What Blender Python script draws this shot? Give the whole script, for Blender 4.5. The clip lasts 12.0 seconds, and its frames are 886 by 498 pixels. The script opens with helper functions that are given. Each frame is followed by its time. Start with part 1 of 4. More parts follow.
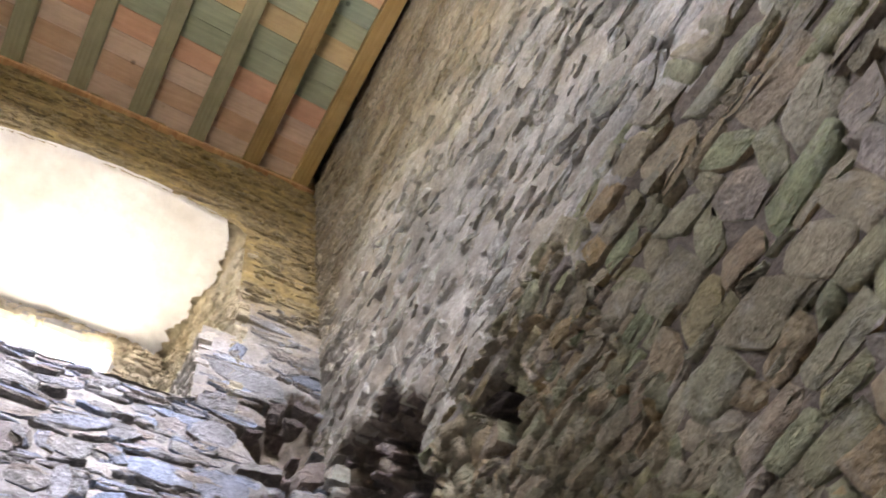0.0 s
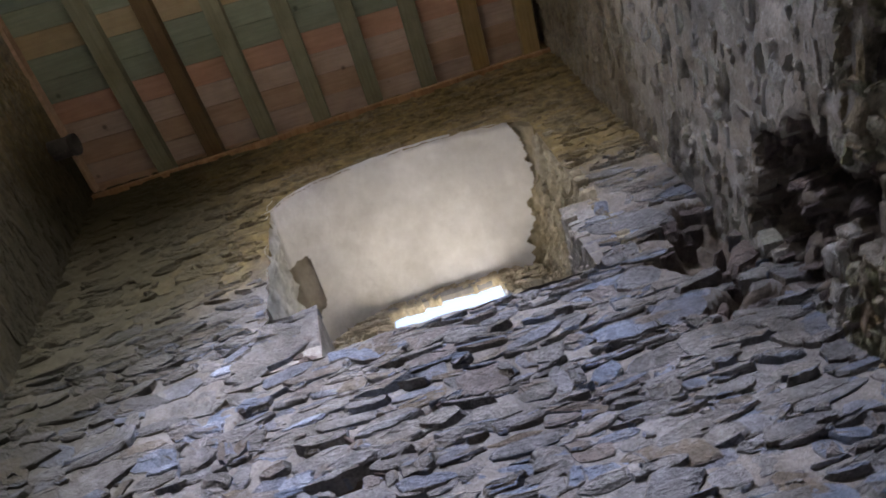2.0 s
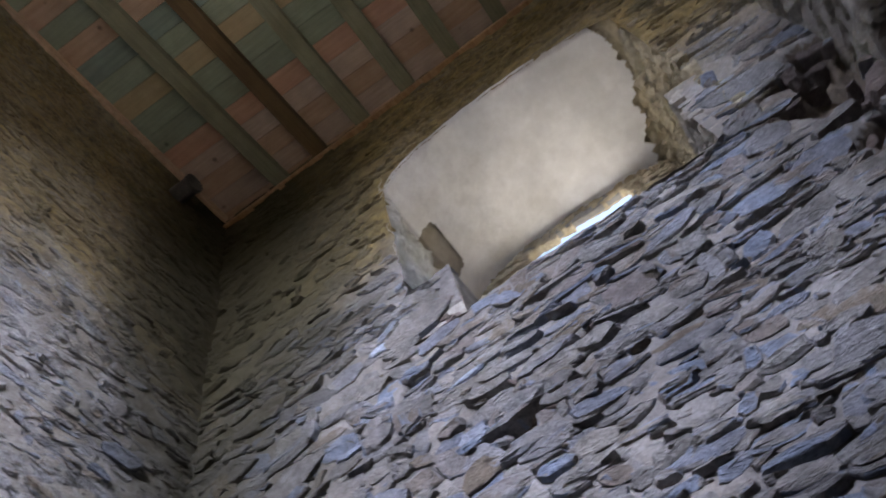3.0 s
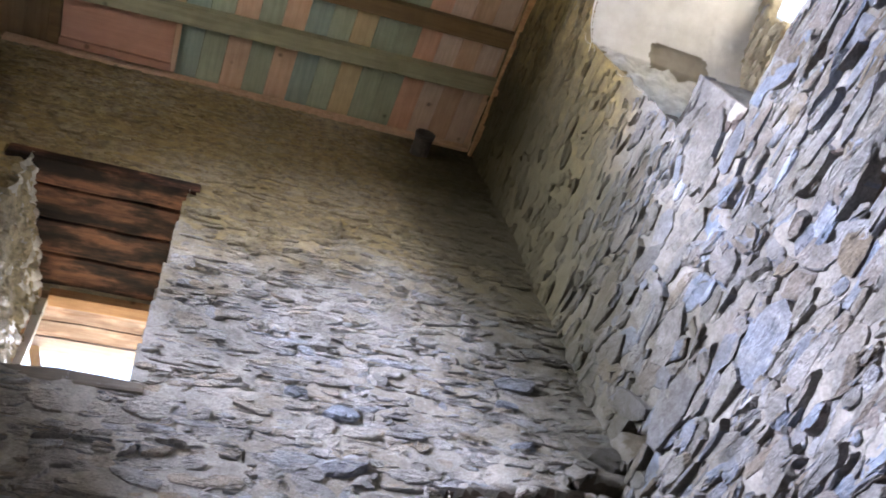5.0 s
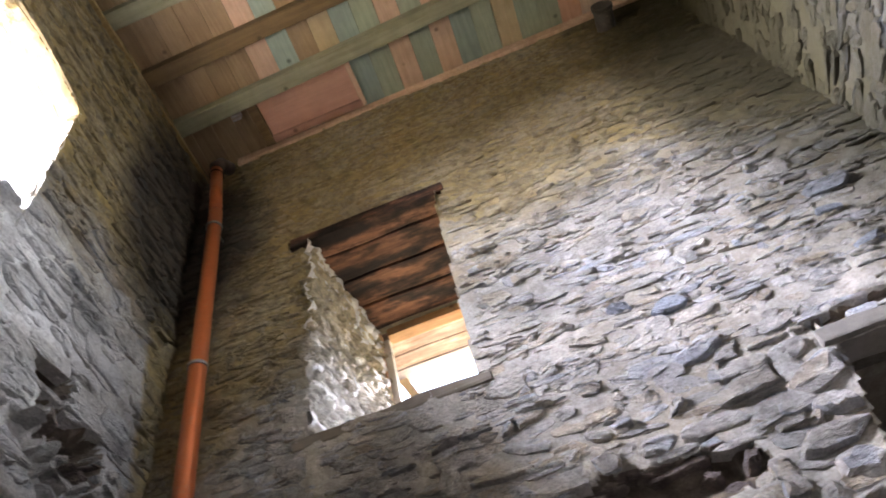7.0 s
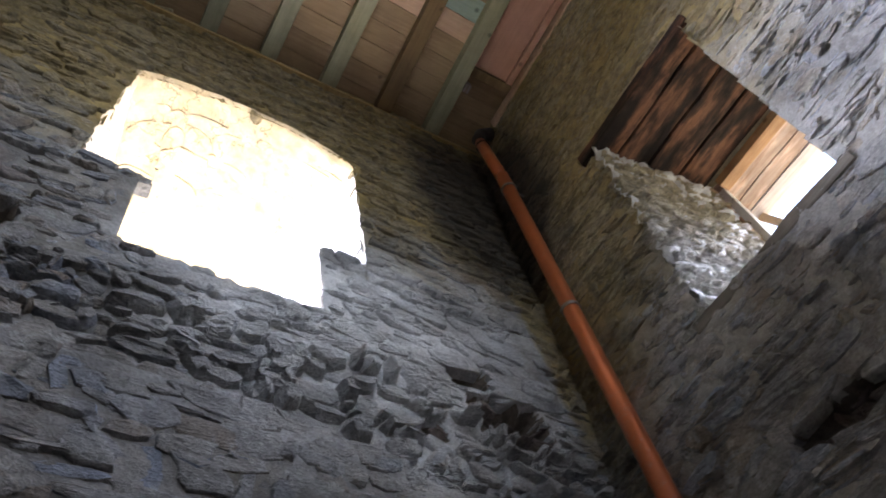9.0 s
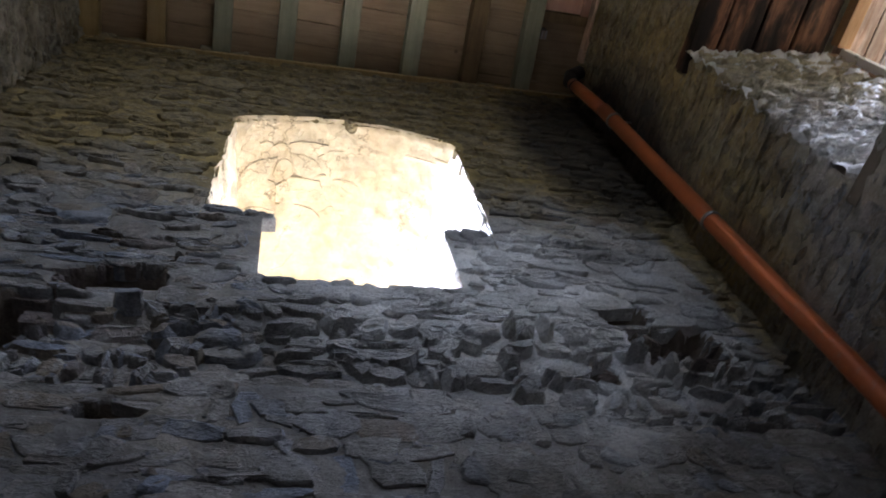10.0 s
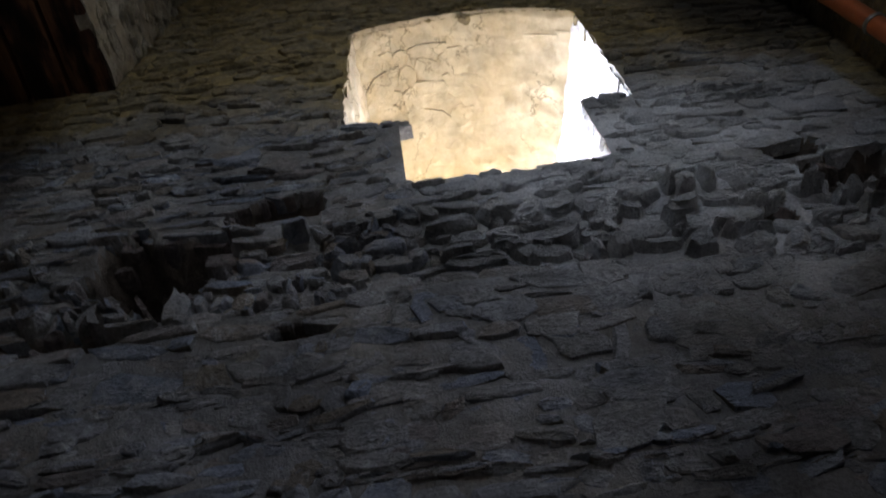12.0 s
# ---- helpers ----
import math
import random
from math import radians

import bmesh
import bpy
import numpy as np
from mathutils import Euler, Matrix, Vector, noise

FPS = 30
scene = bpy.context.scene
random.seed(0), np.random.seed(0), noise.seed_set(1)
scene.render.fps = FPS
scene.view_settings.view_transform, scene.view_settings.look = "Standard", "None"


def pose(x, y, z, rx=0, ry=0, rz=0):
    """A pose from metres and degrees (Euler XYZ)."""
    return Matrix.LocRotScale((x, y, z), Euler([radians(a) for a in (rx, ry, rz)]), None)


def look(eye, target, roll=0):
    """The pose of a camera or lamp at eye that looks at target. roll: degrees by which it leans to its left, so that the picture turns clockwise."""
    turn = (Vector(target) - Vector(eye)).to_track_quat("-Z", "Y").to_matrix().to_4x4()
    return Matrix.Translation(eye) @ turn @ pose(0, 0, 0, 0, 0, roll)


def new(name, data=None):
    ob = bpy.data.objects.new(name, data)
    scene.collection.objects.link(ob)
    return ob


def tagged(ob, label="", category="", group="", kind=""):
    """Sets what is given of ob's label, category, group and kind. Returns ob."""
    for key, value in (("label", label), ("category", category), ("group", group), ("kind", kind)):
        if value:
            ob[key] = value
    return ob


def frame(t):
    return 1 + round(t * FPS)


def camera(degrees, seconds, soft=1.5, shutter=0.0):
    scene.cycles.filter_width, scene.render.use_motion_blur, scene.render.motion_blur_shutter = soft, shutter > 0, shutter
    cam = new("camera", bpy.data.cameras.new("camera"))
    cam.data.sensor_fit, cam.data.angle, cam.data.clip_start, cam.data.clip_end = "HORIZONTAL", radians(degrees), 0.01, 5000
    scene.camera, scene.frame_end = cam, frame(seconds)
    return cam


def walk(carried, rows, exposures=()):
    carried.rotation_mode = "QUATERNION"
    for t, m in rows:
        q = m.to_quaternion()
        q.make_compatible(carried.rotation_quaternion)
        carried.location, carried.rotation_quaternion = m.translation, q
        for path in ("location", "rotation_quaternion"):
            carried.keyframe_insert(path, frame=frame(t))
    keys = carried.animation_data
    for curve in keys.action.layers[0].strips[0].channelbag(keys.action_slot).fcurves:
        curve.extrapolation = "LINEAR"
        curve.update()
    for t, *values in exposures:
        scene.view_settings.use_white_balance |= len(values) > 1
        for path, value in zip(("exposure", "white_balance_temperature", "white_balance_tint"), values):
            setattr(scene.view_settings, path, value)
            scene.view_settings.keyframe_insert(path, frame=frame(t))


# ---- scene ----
cam = camera(59.53, 12.0, 1.7, 0.3)
PATH = [
    (0, (-0.0704, -0.1430, 1.6452), (0.9152, -1.1732, 4.2847), -19.32),
    (0.5, (-0.0369, -0.1150, 1.6194), (1.1884, -0.9079, 4.2404), -17.35),
    (1, (-0.0306, -0.0357, 1.6012), (1.3785, -0.4905, 4.2103), -15.71),
    (1.5, (-0.0142, 0.0207, 1.5982), (1.4840, -0.1857, 4.1891), -15.68),
    (2, (0.0065, 0.0605, 1.5890), (1.5540, 0.0637, 4.1591), -17.80),
    (2.5, (0.0672, 0.0426, 1.5917), (1.6061, 0.2452, 4.1590), -18.46),
    (3, (0.1298, 0.0158, 1.6061), (1.5850, 0.5716, 4.1699), -16.56),
    (3.5, (0.1007, 0.0316, 1.5917), (1.4448, 0.9219, 4.1217), -16.18),
    (3.7, (0.0930, 0.0619, 1.5860), (1.3819, 1.0458, 4.1101), -16.70),
    (5.3, (-0.0920, 0.0136, 1.6393), (0.7162, 1.5925, 4.0588), -15.69),
    (5.5, (-0.0602, 0.0215, 1.6407), (0.6267, 1.6639, 4.0553), -15.36),
    (6, (-0.0302, 0.0400, 1.6296), (0.3384, 1.7811, 4.0448), -16.09),
    (6.5, (0.0496, -0.0017, 1.6215), (0.1638, 1.7703, 4.0396), -17.05),
    (7, (0.0685, -0.0340, 1.6141), (-0.0783, 1.6915, 4.0638), -18.14),
    (7.5, (0.0363, -0.0787, 1.6079), (-0.3717, 1.5867, 4.0696), -18.94),
    (7.7, (0.0151, -0.0730, 1.6152), (-0.5147, 1.5586, 4.0763), -19.06),
    (9.3, (0.0169, 0.0076, 1.6210), (-1.2528, 1.0590, 4.1274), -18.33),
    (9.5, (0.0195, 0.0175, 1.6115), (-1.2957, 0.9886, 4.1269), -18.89),
    (10, (0.0078, 0.0270, 1.6058), (-1.4411, 0.7556, 4.1297), -18.91),
    (10.5, (0.0024, 0.0283, 1.5932), (-1.5148, 0.5747, 4.1229), -20.30),
    (11, (-0.0029, 0.0283, 1.5879), (-1.5452, 0.3920, 4.1353), -20.51),
    (11.5, (-0.0167, 0.0130, 1.5914), (-1.6421, 0.2220, 4.1043), -16.35),
    (12, (-0.0390, -0.0023, 1.6019), (-1.8509, 0.1647, 3.9871), -12.68),
]
EXPOSURES = [
    (0.0, 4.42, 8300, 15), (1.0, 3.58, 7600, 14), (1.5, 3.1, 7500, 15), (2.5, 2.55, 7300, 16), (3.5, 2.65, 7100, 14), (5.5, 3.8, 7500, 14), (6.0, 3.65, 7700, 14), (7.5, 4.25, 8100, 14), (9.5, 3.0, 6900, 12), (10.5, 2.4, 6800, 12), (11.0, 2.1, 6800, 12), (12.0, 1.9, 7100, 11),
]
walk(cam, [(t, look(eye, target, roll)) for t, eye, target, roll in PATH], EXPOSURES)

# ---- sky, sun and the light outside ----
SUN_EL, SUN_AZ = 62.0, 266.0
world = bpy.data.worlds.new("sky")
scene.world = world
world.use_nodes = True
wn = world.node_tree
sky = wn.nodes.new("ShaderNodeTexSky")
sky.sky_type, sky.sun_disc = "NISHITA", False
sky.sun_elevation, sky.sun_rotation = radians(SUN_EL), radians(SUN_AZ)
sky.air_density, sky.dust_density, sky.ozone_density = 1.0, 0.6, 1.0
wn.links.new(sky.outputs[0], wn.nodes["Background"].inputs[0])
wn.nodes["Background"].inputs[1].default_value = 0.15
sun = bpy.data.lights.new("sun", "SUN")
sun.energy, sun.angle, sun.color = 5.0, radians(0.5), (1.0, 0.93, 0.82)
sun_ob = new("sun", sun)
az, el = radians(SUN_AZ), radians(SUN_EL)
sun_ob.matrix_world = look((math.sin(az) * math.cos(el) * 30, math.cos(az) * math.cos(el) * 30, math.sin(el) * 30), (0, 0, 0))


def opening_lamp(name, eye, target, w, h, watts, spread=100, col=(0.58, 0.69, 1.0)):
    """An area lamp added in or outside an opening, in place of daylight."""
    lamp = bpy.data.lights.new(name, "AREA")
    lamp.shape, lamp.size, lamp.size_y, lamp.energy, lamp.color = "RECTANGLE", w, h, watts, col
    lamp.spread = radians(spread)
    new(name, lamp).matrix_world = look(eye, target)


opening_lamp("east_window_sky", (3.42, 0.10, 6.05), (-1.85, -0.05, 5.15), 0.8, 0.42, 2.4, 62, (0.66, 0.78, 1.0))
# added fill lamp, aimed up to brighten the plastered soffit
opening_lamp("east_soffit_fill", (3.42, 0.07, 5.45), (2.92, 0.07, 6.32), 0.8, 0.3, 0.31, 95, (0.92, 0.95, 1.0))
opening_lamp("west_window_sky", (-4.10, 0.08, 6.50), (2.1, 0.95, 5.2), 1.9, 0.8, 150, 110, (0.62, 0.71, 1.0))
opening_lamp("north_window_sky", (-0.36, 3.87, 5.2), (-0.35, 0.6, 1.8), 0.6, 0.8, 8.5)


# ---- materials ----
def material(name, rough=0.9, metal=0.0):
    m = bpy.data.materials.new(name)
    m.use_nodes = True
    p = m.node_tree.nodes["Principled BSDF"]
    p.inputs["Roughness"].default_value, p.inputs["Metallic"].default_value = rough, metal
    p.inputs["Specular IOR Level"].default_value = 0.3
    return m, m.node_tree.nodes, m.node_tree.links, p


def coords(n, l, stretch=(1, 1, 1)):
    c = n.new("ShaderNodeTexCoord")
    m = n.new("ShaderNodeMapping")
    m.inputs["Scale"].default_value = stretch
    l.new(c.outputs["Object"], m.inputs[0])
    return m.outputs[0]


def noise_tex(n, l, vec, scale, detail=4.0, rough=0.55):
    t = n.new("ShaderNodeTexNoise")
    t.inputs["Scale"].default_value, t.inputs["Detail"].default_value, t.inputs["Roughness"].default_value = scale, detail, rough
    l.new(vec, t.inputs["Vector"])
    return t.outputs["Fac"]


def ramp(n, l, fac, stops):
    r = n.new("ShaderNodeValToRGB")
    while len(r.color_ramp.elements) < len(stops):
        r.color_ramp.elements.new(0.5)
    for e, (p, c) in zip(r.color_ramp.elements, stops):
        e.position, e.color = p, (*c, 1) if len(c) == 3 else c
    l.new(fac, r.inputs[0])
    return r.outputs[0]


def mix(n, l, fac, a, b, mode="MIX"):
    x = n.new("ShaderNodeMix")
    x.data_type, x.blend_type = "RGBA", mode
    for sock, v in ((x.inputs[0], fac), (x.inputs[6], a), (x.inputs[7], b)):
        if isinstance(v, (int, float)):
            sock.default_value = v
        elif isinstance(v, tuple):
            sock.default_value = (*v, 1)
        else:
            l.new(v, sock)
    return x.outputs[2]


def maths(n, l, op, a, b=0.0):
    x = n.new("ShaderNodeMath")
    x.operation = op
    for sock, v in ((x.inputs[0], a), (x.inputs[1], b)):
        if isinstance(v, (int, float)):
            sock.default_value = v
        else:
            l.new(v, sock)
    return x.outputs[0]


def bump(n, l, p, height, strength, distance):
    b = n.new("ShaderNodeBump")
    b.inputs["Strength"].default_value, b.inputs["Distance"].default_value = strength, distance
    l.new(height, b.inputs["Height"])
    l.new(b.outputs[0], p.inputs["Normal"])


def grey(v):
    return (v, v, v)


def piece_random(n, l):
    g, o = n.new("ShaderNodeNewGeometry"), n.new("ShaderNodeObjectInfo")
    return maths(n, l, "FRACT", maths(n, l, "ADD", g.outputs["Random Per Island"], o.outputs["Random"]))


def high_ochre(n, l, v):
    """Ochre in the upper walls, ragged below: real colour plus painted-in warm shade."""
    sep = n.new("ShaderNodeSeparateXYZ")
    l.new(v, sep.inputs[0])
    z = maths(n, l, "ADD", sep.outputs[2], maths(n, l, "MULTIPLY", noise_tex(n, l, v, 1.3, 6, 0.65), 1.6))
    north = ramp(n, l, maths(n, l, "DIVIDE", sep.outputs[1], 10.0), ((0.225, grey(0)), (0.235, grey(1))))
    # Ochre reaches lower on the pipe side, painting shade where window light stops short.
    pipe_side = ramp(n, l, maths(n, l, "DIVIDE", sep.outputs[0], -10.0), ((0.06, grey(0)), (0.16, grey(1))))
    z = maths(n, l, "ADD", z, maths(n, l, "MULTIPLY", maths(n, l, "MULTIPLY", north, pipe_side), 1.1))
    z = maths(n, l, "ADD", z, maths(n, l, "MULTIPLY", north, 0.2))
    return ramp(n, l, maths(n, l, "DIVIDE", z, 10.0), ((0.59, grey(0)), (0.645, grey(1))))


def patches(n, l, v, c):
    """Old limewash and soot in broad uneven patches."""
    c = mix(n, l, 0.9, c, ramp(n, l, noise_tex(n, l, v, 1.6, 7, 0.62), ((0.36, grey(0.58)), (0.5, grey(0.97)), (0.62, (1.25, 1.27, 1.3)))), "MULTIPLY")
    return mix(n, l, 0.6, c, ramp(n, l, noise_tex(n, l, v, 85, 4, 0.7), ((0.33, grey(0.62)), (0.5, grey(1.0)), (0.66, grey(1.3)))), "MULTIPLY")


def growth_shade(n, l, v):
    """Olive-black growth in the upper north-east corner, spread wider to paint its shade."""
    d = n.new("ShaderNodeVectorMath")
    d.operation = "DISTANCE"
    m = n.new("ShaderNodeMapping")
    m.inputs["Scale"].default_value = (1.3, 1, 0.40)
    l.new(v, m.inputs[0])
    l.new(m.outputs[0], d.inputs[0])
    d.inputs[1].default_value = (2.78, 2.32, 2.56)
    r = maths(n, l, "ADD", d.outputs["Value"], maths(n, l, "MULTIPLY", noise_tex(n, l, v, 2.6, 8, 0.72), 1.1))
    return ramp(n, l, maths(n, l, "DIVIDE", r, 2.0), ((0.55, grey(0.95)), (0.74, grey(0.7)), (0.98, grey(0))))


def corner_black(n, l, v):
    """Ragged black patch in the corner behind the drain pipe, fading outwards."""
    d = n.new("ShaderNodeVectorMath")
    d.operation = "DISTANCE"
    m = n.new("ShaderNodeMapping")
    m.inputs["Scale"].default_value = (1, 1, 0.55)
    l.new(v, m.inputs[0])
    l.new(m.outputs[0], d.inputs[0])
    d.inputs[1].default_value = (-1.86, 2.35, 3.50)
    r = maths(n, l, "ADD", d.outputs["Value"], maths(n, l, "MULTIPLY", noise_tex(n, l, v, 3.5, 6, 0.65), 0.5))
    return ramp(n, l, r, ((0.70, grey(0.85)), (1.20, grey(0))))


def lit_patch(n, l, v):
    """Broad pale patch beside and below the west window; light is painted into it."""
    d = n.new("ShaderNodeVectorMath")
    d.operation = "DISTANCE"
    m = n.new("ShaderNodeMapping")
    m.inputs["Scale"].default_value = (1, 0.8, 1)
    l.new(v, m.inputs[0])
    l.new(m.outputs[0], d.inputs[0])
    d.inputs[1].default_value = (-1.85, 1.0, 4.4)
    r = maths(n, l, "ADD", d.outputs["Value"], maths(n, l, "MULTIPLY", noise_tex(n, l, v, 3.0, 7, 0.7), 0.9))
    return ramp(n, l, maths(n, l, "DIVIDE", r, 2.0), ((0.44, grey(0.95)), (0.76, grey(0))))


def rubble(name, stops, stain=(0.36, 0.28, 0.17), stain_amount=0.5, limewash=(0.46, 0.44, 0.40), cleave=4.0, splash=0.7, tone=0.8, lit=False, ochre_share=0.72):
    """Slate and schist rubble: a tone for each stone, cleavage lines, lichen and lime stains."""
    m, n, l, p = material(name, 0.82)
    v, flat = coords(n, l), coords(n, l, (1, 1, cleave))
    base = ramp(n, l, piece_random(n, l), [(k, tuple(tone * x for x in c)) for k, c in stops])
    big = noise_tex(n, l, v, 2.2, 5)
    mid = noise_tex(n, l, v, 16, 6, 0.65)
    layers = noise_tex(n, l, flat, 20, 5, 0.65)
    fine = noise_tex(n, l, v, 130, 3)
    c = mix(n, l, maths(n, l, "MULTIPLY", ramp(n, l, big, ((0.42, grey(0)), (0.66, grey(1)))), stain_amount), base, stain)
    c = mix(n, l, 0.7, c, ramp(n, l, mid, ((0.28, grey(0.55)), (0.5, grey(1.0)), (0.72, grey(1.4)))), "MULTIPLY")
    c = mix(n, l, 0.45, c, ramp(n, l, layers, ((0.3, grey(0.66)), (0.6, grey(1.1)))), "MULTIPLY")
    c = mix(n, l, ramp(n, l, noise_tex(n, l, v, 9, 8, 0.7), ((0.53, grey(0)), (0.63, grey(splash)))), c, limewash)
    if lit:
        c = mix(n, l, lit_patch(n, l, v), c, (0.68, 0.675, 0.66))
    c = patches(n, l, v, c)
    c = mix(n, l, maths(n, l, "MULTIPLY", high_ochre(n, l, v), ochre_share), c, mix(n, l, ramp(n, l, mid, ((0.32, grey(0)), (0.66, grey(1)))), (0.13, 0.09, 0.03), (0.37, 0.27, 0.09)))
    c = mix(n, l, growth_shade(n, l, v), c, (0.05, 0.043, 0.019))
    c = mix(n, l, corner_black(n, l, v), c, (0.045, 0.04, 0.035))
    chips = noise_tex(n, l, coords(n, l, (1, 1, 1.8)), 42, 5, 0.7)
    c = mix(n, l, ramp(n, l, chips, ((0.30, grey(0.7)), (0.40, grey(0)))), c, tuple(0.35 * tone * k for k in stops[0][1]))
    l.new(c, p.inputs["Base Color"])
    h = maths(n, l, "ADD", maths(n, l, "MULTIPLY", layers, 0.7), maths(n, l, "ADD", maths(n, l, "ADD", mid, maths(n, l, "MULTIPLY", chips, 0.7)), maths(n, l, "MULTIPLY", fine, 0.22)))
    bump(n, l, p, h, 1.0, 0.028)
    return m


def lime(name, light, dark, stain, amount=0.6, relief=0.012, ochre_amount=0.0, cracks=0.0, lit=False, drips=0.5):
    """Lime mortar or plaster: sandy grain, wet patches, stains that run down."""
    m, n, l, p = material(name, 0.93)
    v, runs = coords(n, l), coords(n, l, (1, 1, 0.25))
    big = noise_tex(n, l, v, 1.7, 6, 0.6)
    mid = noise_tex(n, l, v, 11, 6, 0.65)
    fine = noise_tex(n, l, v, 150, 3)
    c = mix(n, l, ramp(n, l, mid, ((0.32, grey(0)), (0.62, grey(1)))), dark, light)
    c = mix(n, l, maths(n, l, "MULTIPLY", ramp(n, l, big, ((0.42, grey(0)), (0.64, grey(1)))), amount), c, stain)
    c = mix(n, l, drips, c, ramp(n, l, noise_tex(n, l, runs, 5, 5), ((0.3, grey(0.6)), (0.55, grey(1.05)))), "MULTIPLY")
    if lit:
        c = mix(n, l, lit_patch(n, l, v), c, (0.68, 0.675, 0.66))
    if ochre_amount:
        c = mix(n, l, ramp(n, l, noise_tex(n, l, coords(n, l, (1, 1, 2)), 18, 6, 0.7), ((0.30, grey(0.6)), (0.38, grey(0)))), c, tuple(0.45 * k for k in dark))
        c = mix(n, l, ramp(n, l, noise_tex(n, l, v, 24, 6, 0.7), ((0.54, grey(0)), (0.64, grey(0.6)))), c, tuple(1.12 * k for k in light))
        c = patches(n, l, v, c)
        c = mix(n, l, maths(n, l, "MULTIPLY", high_ochre(n, l, v), ochre_amount), c, mix(n, l, ramp(n, l, mid, ((0.32, grey(0)), (0.66, grey(1)))), (0.12, 0.082, 0.026), (0.37, 0.265, 0.085)))
        c = mix(n, l, growth_shade(n, l, v), c, (0.05, 0.043, 0.019))
        c = mix(n, l, corner_black(n, l, v), c, (0.045, 0.04, 0.035))
    if cracks:
        line = noise_tex(n, l, v, 4.5, 7, 0.6)
        here = ramp(n, l, noise_tex(n, l, v, 2.6, 2), ((0.5, grey(0)), (0.6, grey(1))))
        c = mix(n, l, maths(n, l, "MULTIPLY", here, ramp(n, l, line, ((0.485, grey(0)), (0.5, grey(cracks)), (0.515, grey(0))))), c, (0.12, 0.09, 0.05))
    c = mix(n, l, corner_black(n, l, v), c, (0.045, 0.04, 0.035))
    l.new(c, p.inputs["Base Color"])
    bump(n, l, p, maths(n, l, "ADD", mid, maths(n, l, "MULTIPLY", fine, 0.25)), 0.8, relief)
    return m


def timber(name, light, dark, along, worn=0.35, rough=0.75, rot=0.0):
    """Sawn or painted softwood; along: the axis of the grain."""
    m, n, l, p = material(name, rough)
    st = [9.0, 9.0, 9.0]
    st[along] = 0.6
    g = coords(n, l, tuple(st))
    v = coords(n, l)
    rings = noise_tex(n, l, g, 3.5, 7, 0.65)
    c = mix(n, l, ramp(n, l, rings, ((0.3, grey(0)), (0.65, grey(1)))), dark, light)
    c = mix(n, l, 0.45, c, ramp(n, l, piece_random(n, l), ((0.0, grey(0.6)), (1.0, grey(1.15)))), "MULTIPLY")
    c = mix(n, l, worn, c, ramp(n, l, noise_tex(n, l, v, 5, 6, 0.65), ((0.3, grey(0.4)), (0.62, grey(1.1)))), "MULTIPLY")
    if rot:
        st[along] = 3.0
        c = mix(n, l, rot, c, ramp(n, l, noise_tex(n, l, coords(n, l, tuple(st)), 0.75, 6, 0.6), ((0.42, grey(0.12)), (0.5, grey(0.45)), (0.58, grey(1.5)))), "MULTIPLY")
    vo = n.new("ShaderNodeTexVoronoi")
    vo.inputs["Scale"].default_value = 4.2
    l.new(v, vo.inputs["Vector"])
    c = mix(n, l, ramp(n, l, vo.outputs["Distance"], ((0.05, grey(0.8)), (0.11, grey(0)))), c, tuple(0.35 * k for k in dark))
    l.new(c, p.inputs["Base Color"])
    bump(n, l, p, rings, 0.5, 0.006)
    return m


STONE = rubble("slate_rubble", ((0.0, (0.23, 0.225, 0.22)), (0.15, (0.36, 0.345, 0.325)), (0.3, (0.29, 0.29, 0.30)), (0.45, (0.42, 0.40, 0.37)), (0.58, (0.31, 0.27, 0.255)), (0.68, (0.27, 0.22, 0.165)),
                                (0.76, (0.42, 0.42, 0.44)), (0.85, (0.25, 0.285, 0.36)), (0.97, (0.31, 0.37, 0.47))), (0.31, 0.26, 0.19), 0.3, (0.40, 0.395, 0.39), 4.0, 0.4, 0.72)
WEST_STONE = rubble("west_rubble", ((0.0, (0.23, 0.225, 0.22)), (0.15, (0.36, 0.345, 0.325)), (0.3, (0.29, 0.29, 0.30)), (0.45, (0.42, 0.40, 0.37)), (0.58, (0.31, 0.27, 0.255)), (0.68, (0.27, 0.22, 0.165)),
                                (0.78, (0.40, 0.41, 0.43)), (0.88, (0.26, 0.285, 0.33)), (0.97, (0.33, 0.365, 0.43))), (0.31, 0.26, 0.19), 0.35, (0.47, 0.46, 0.44), 4.0, 0.55, 0.80, True)
LIMED_STONE = rubble("limed_rubble", ((0.0, (0.35, 0.34, 0.33)), (0.2, (0.52, 0.50, 0.47)), (0.4, (0.42, 0.41, 0.41)), (0.56, (0.56, 0.52, 0.46)), (0.68, (0.42, 0.35, 0.27)),
                                      (0.80, (0.54, 0.54, 0.54)), (0.90, (0.38, 0.40, 0.44)), (0.97, (0.46, 0.49, 0.54))), (0.46, 0.39, 0.29), 0.35, (0.62, 0.605, 0.575), 4.0, 0.7, 0.93)
BROWN_STONE = rubble("brown_rubble", ((0.0, (0.33, 0.28, 0.19)), (0.2, (0.43, 0.36, 0.245)), (0.38, (0.33, 0.325, 0.19)), (0.52, (0.38, 0.315, 0.275)), (0.66, (0.48, 0.35, 0.205)), (0.80, (0.41, 0.36, 0.265)), (0.90, (0.31, 0.335, 0.19)), (0.97, (0.52, 0.37, 0.195))),
                     (0.31, 0.28, 0.19), 0.4, (0.40, 0.37, 0.32), 1.3, 0.4, 0.84)
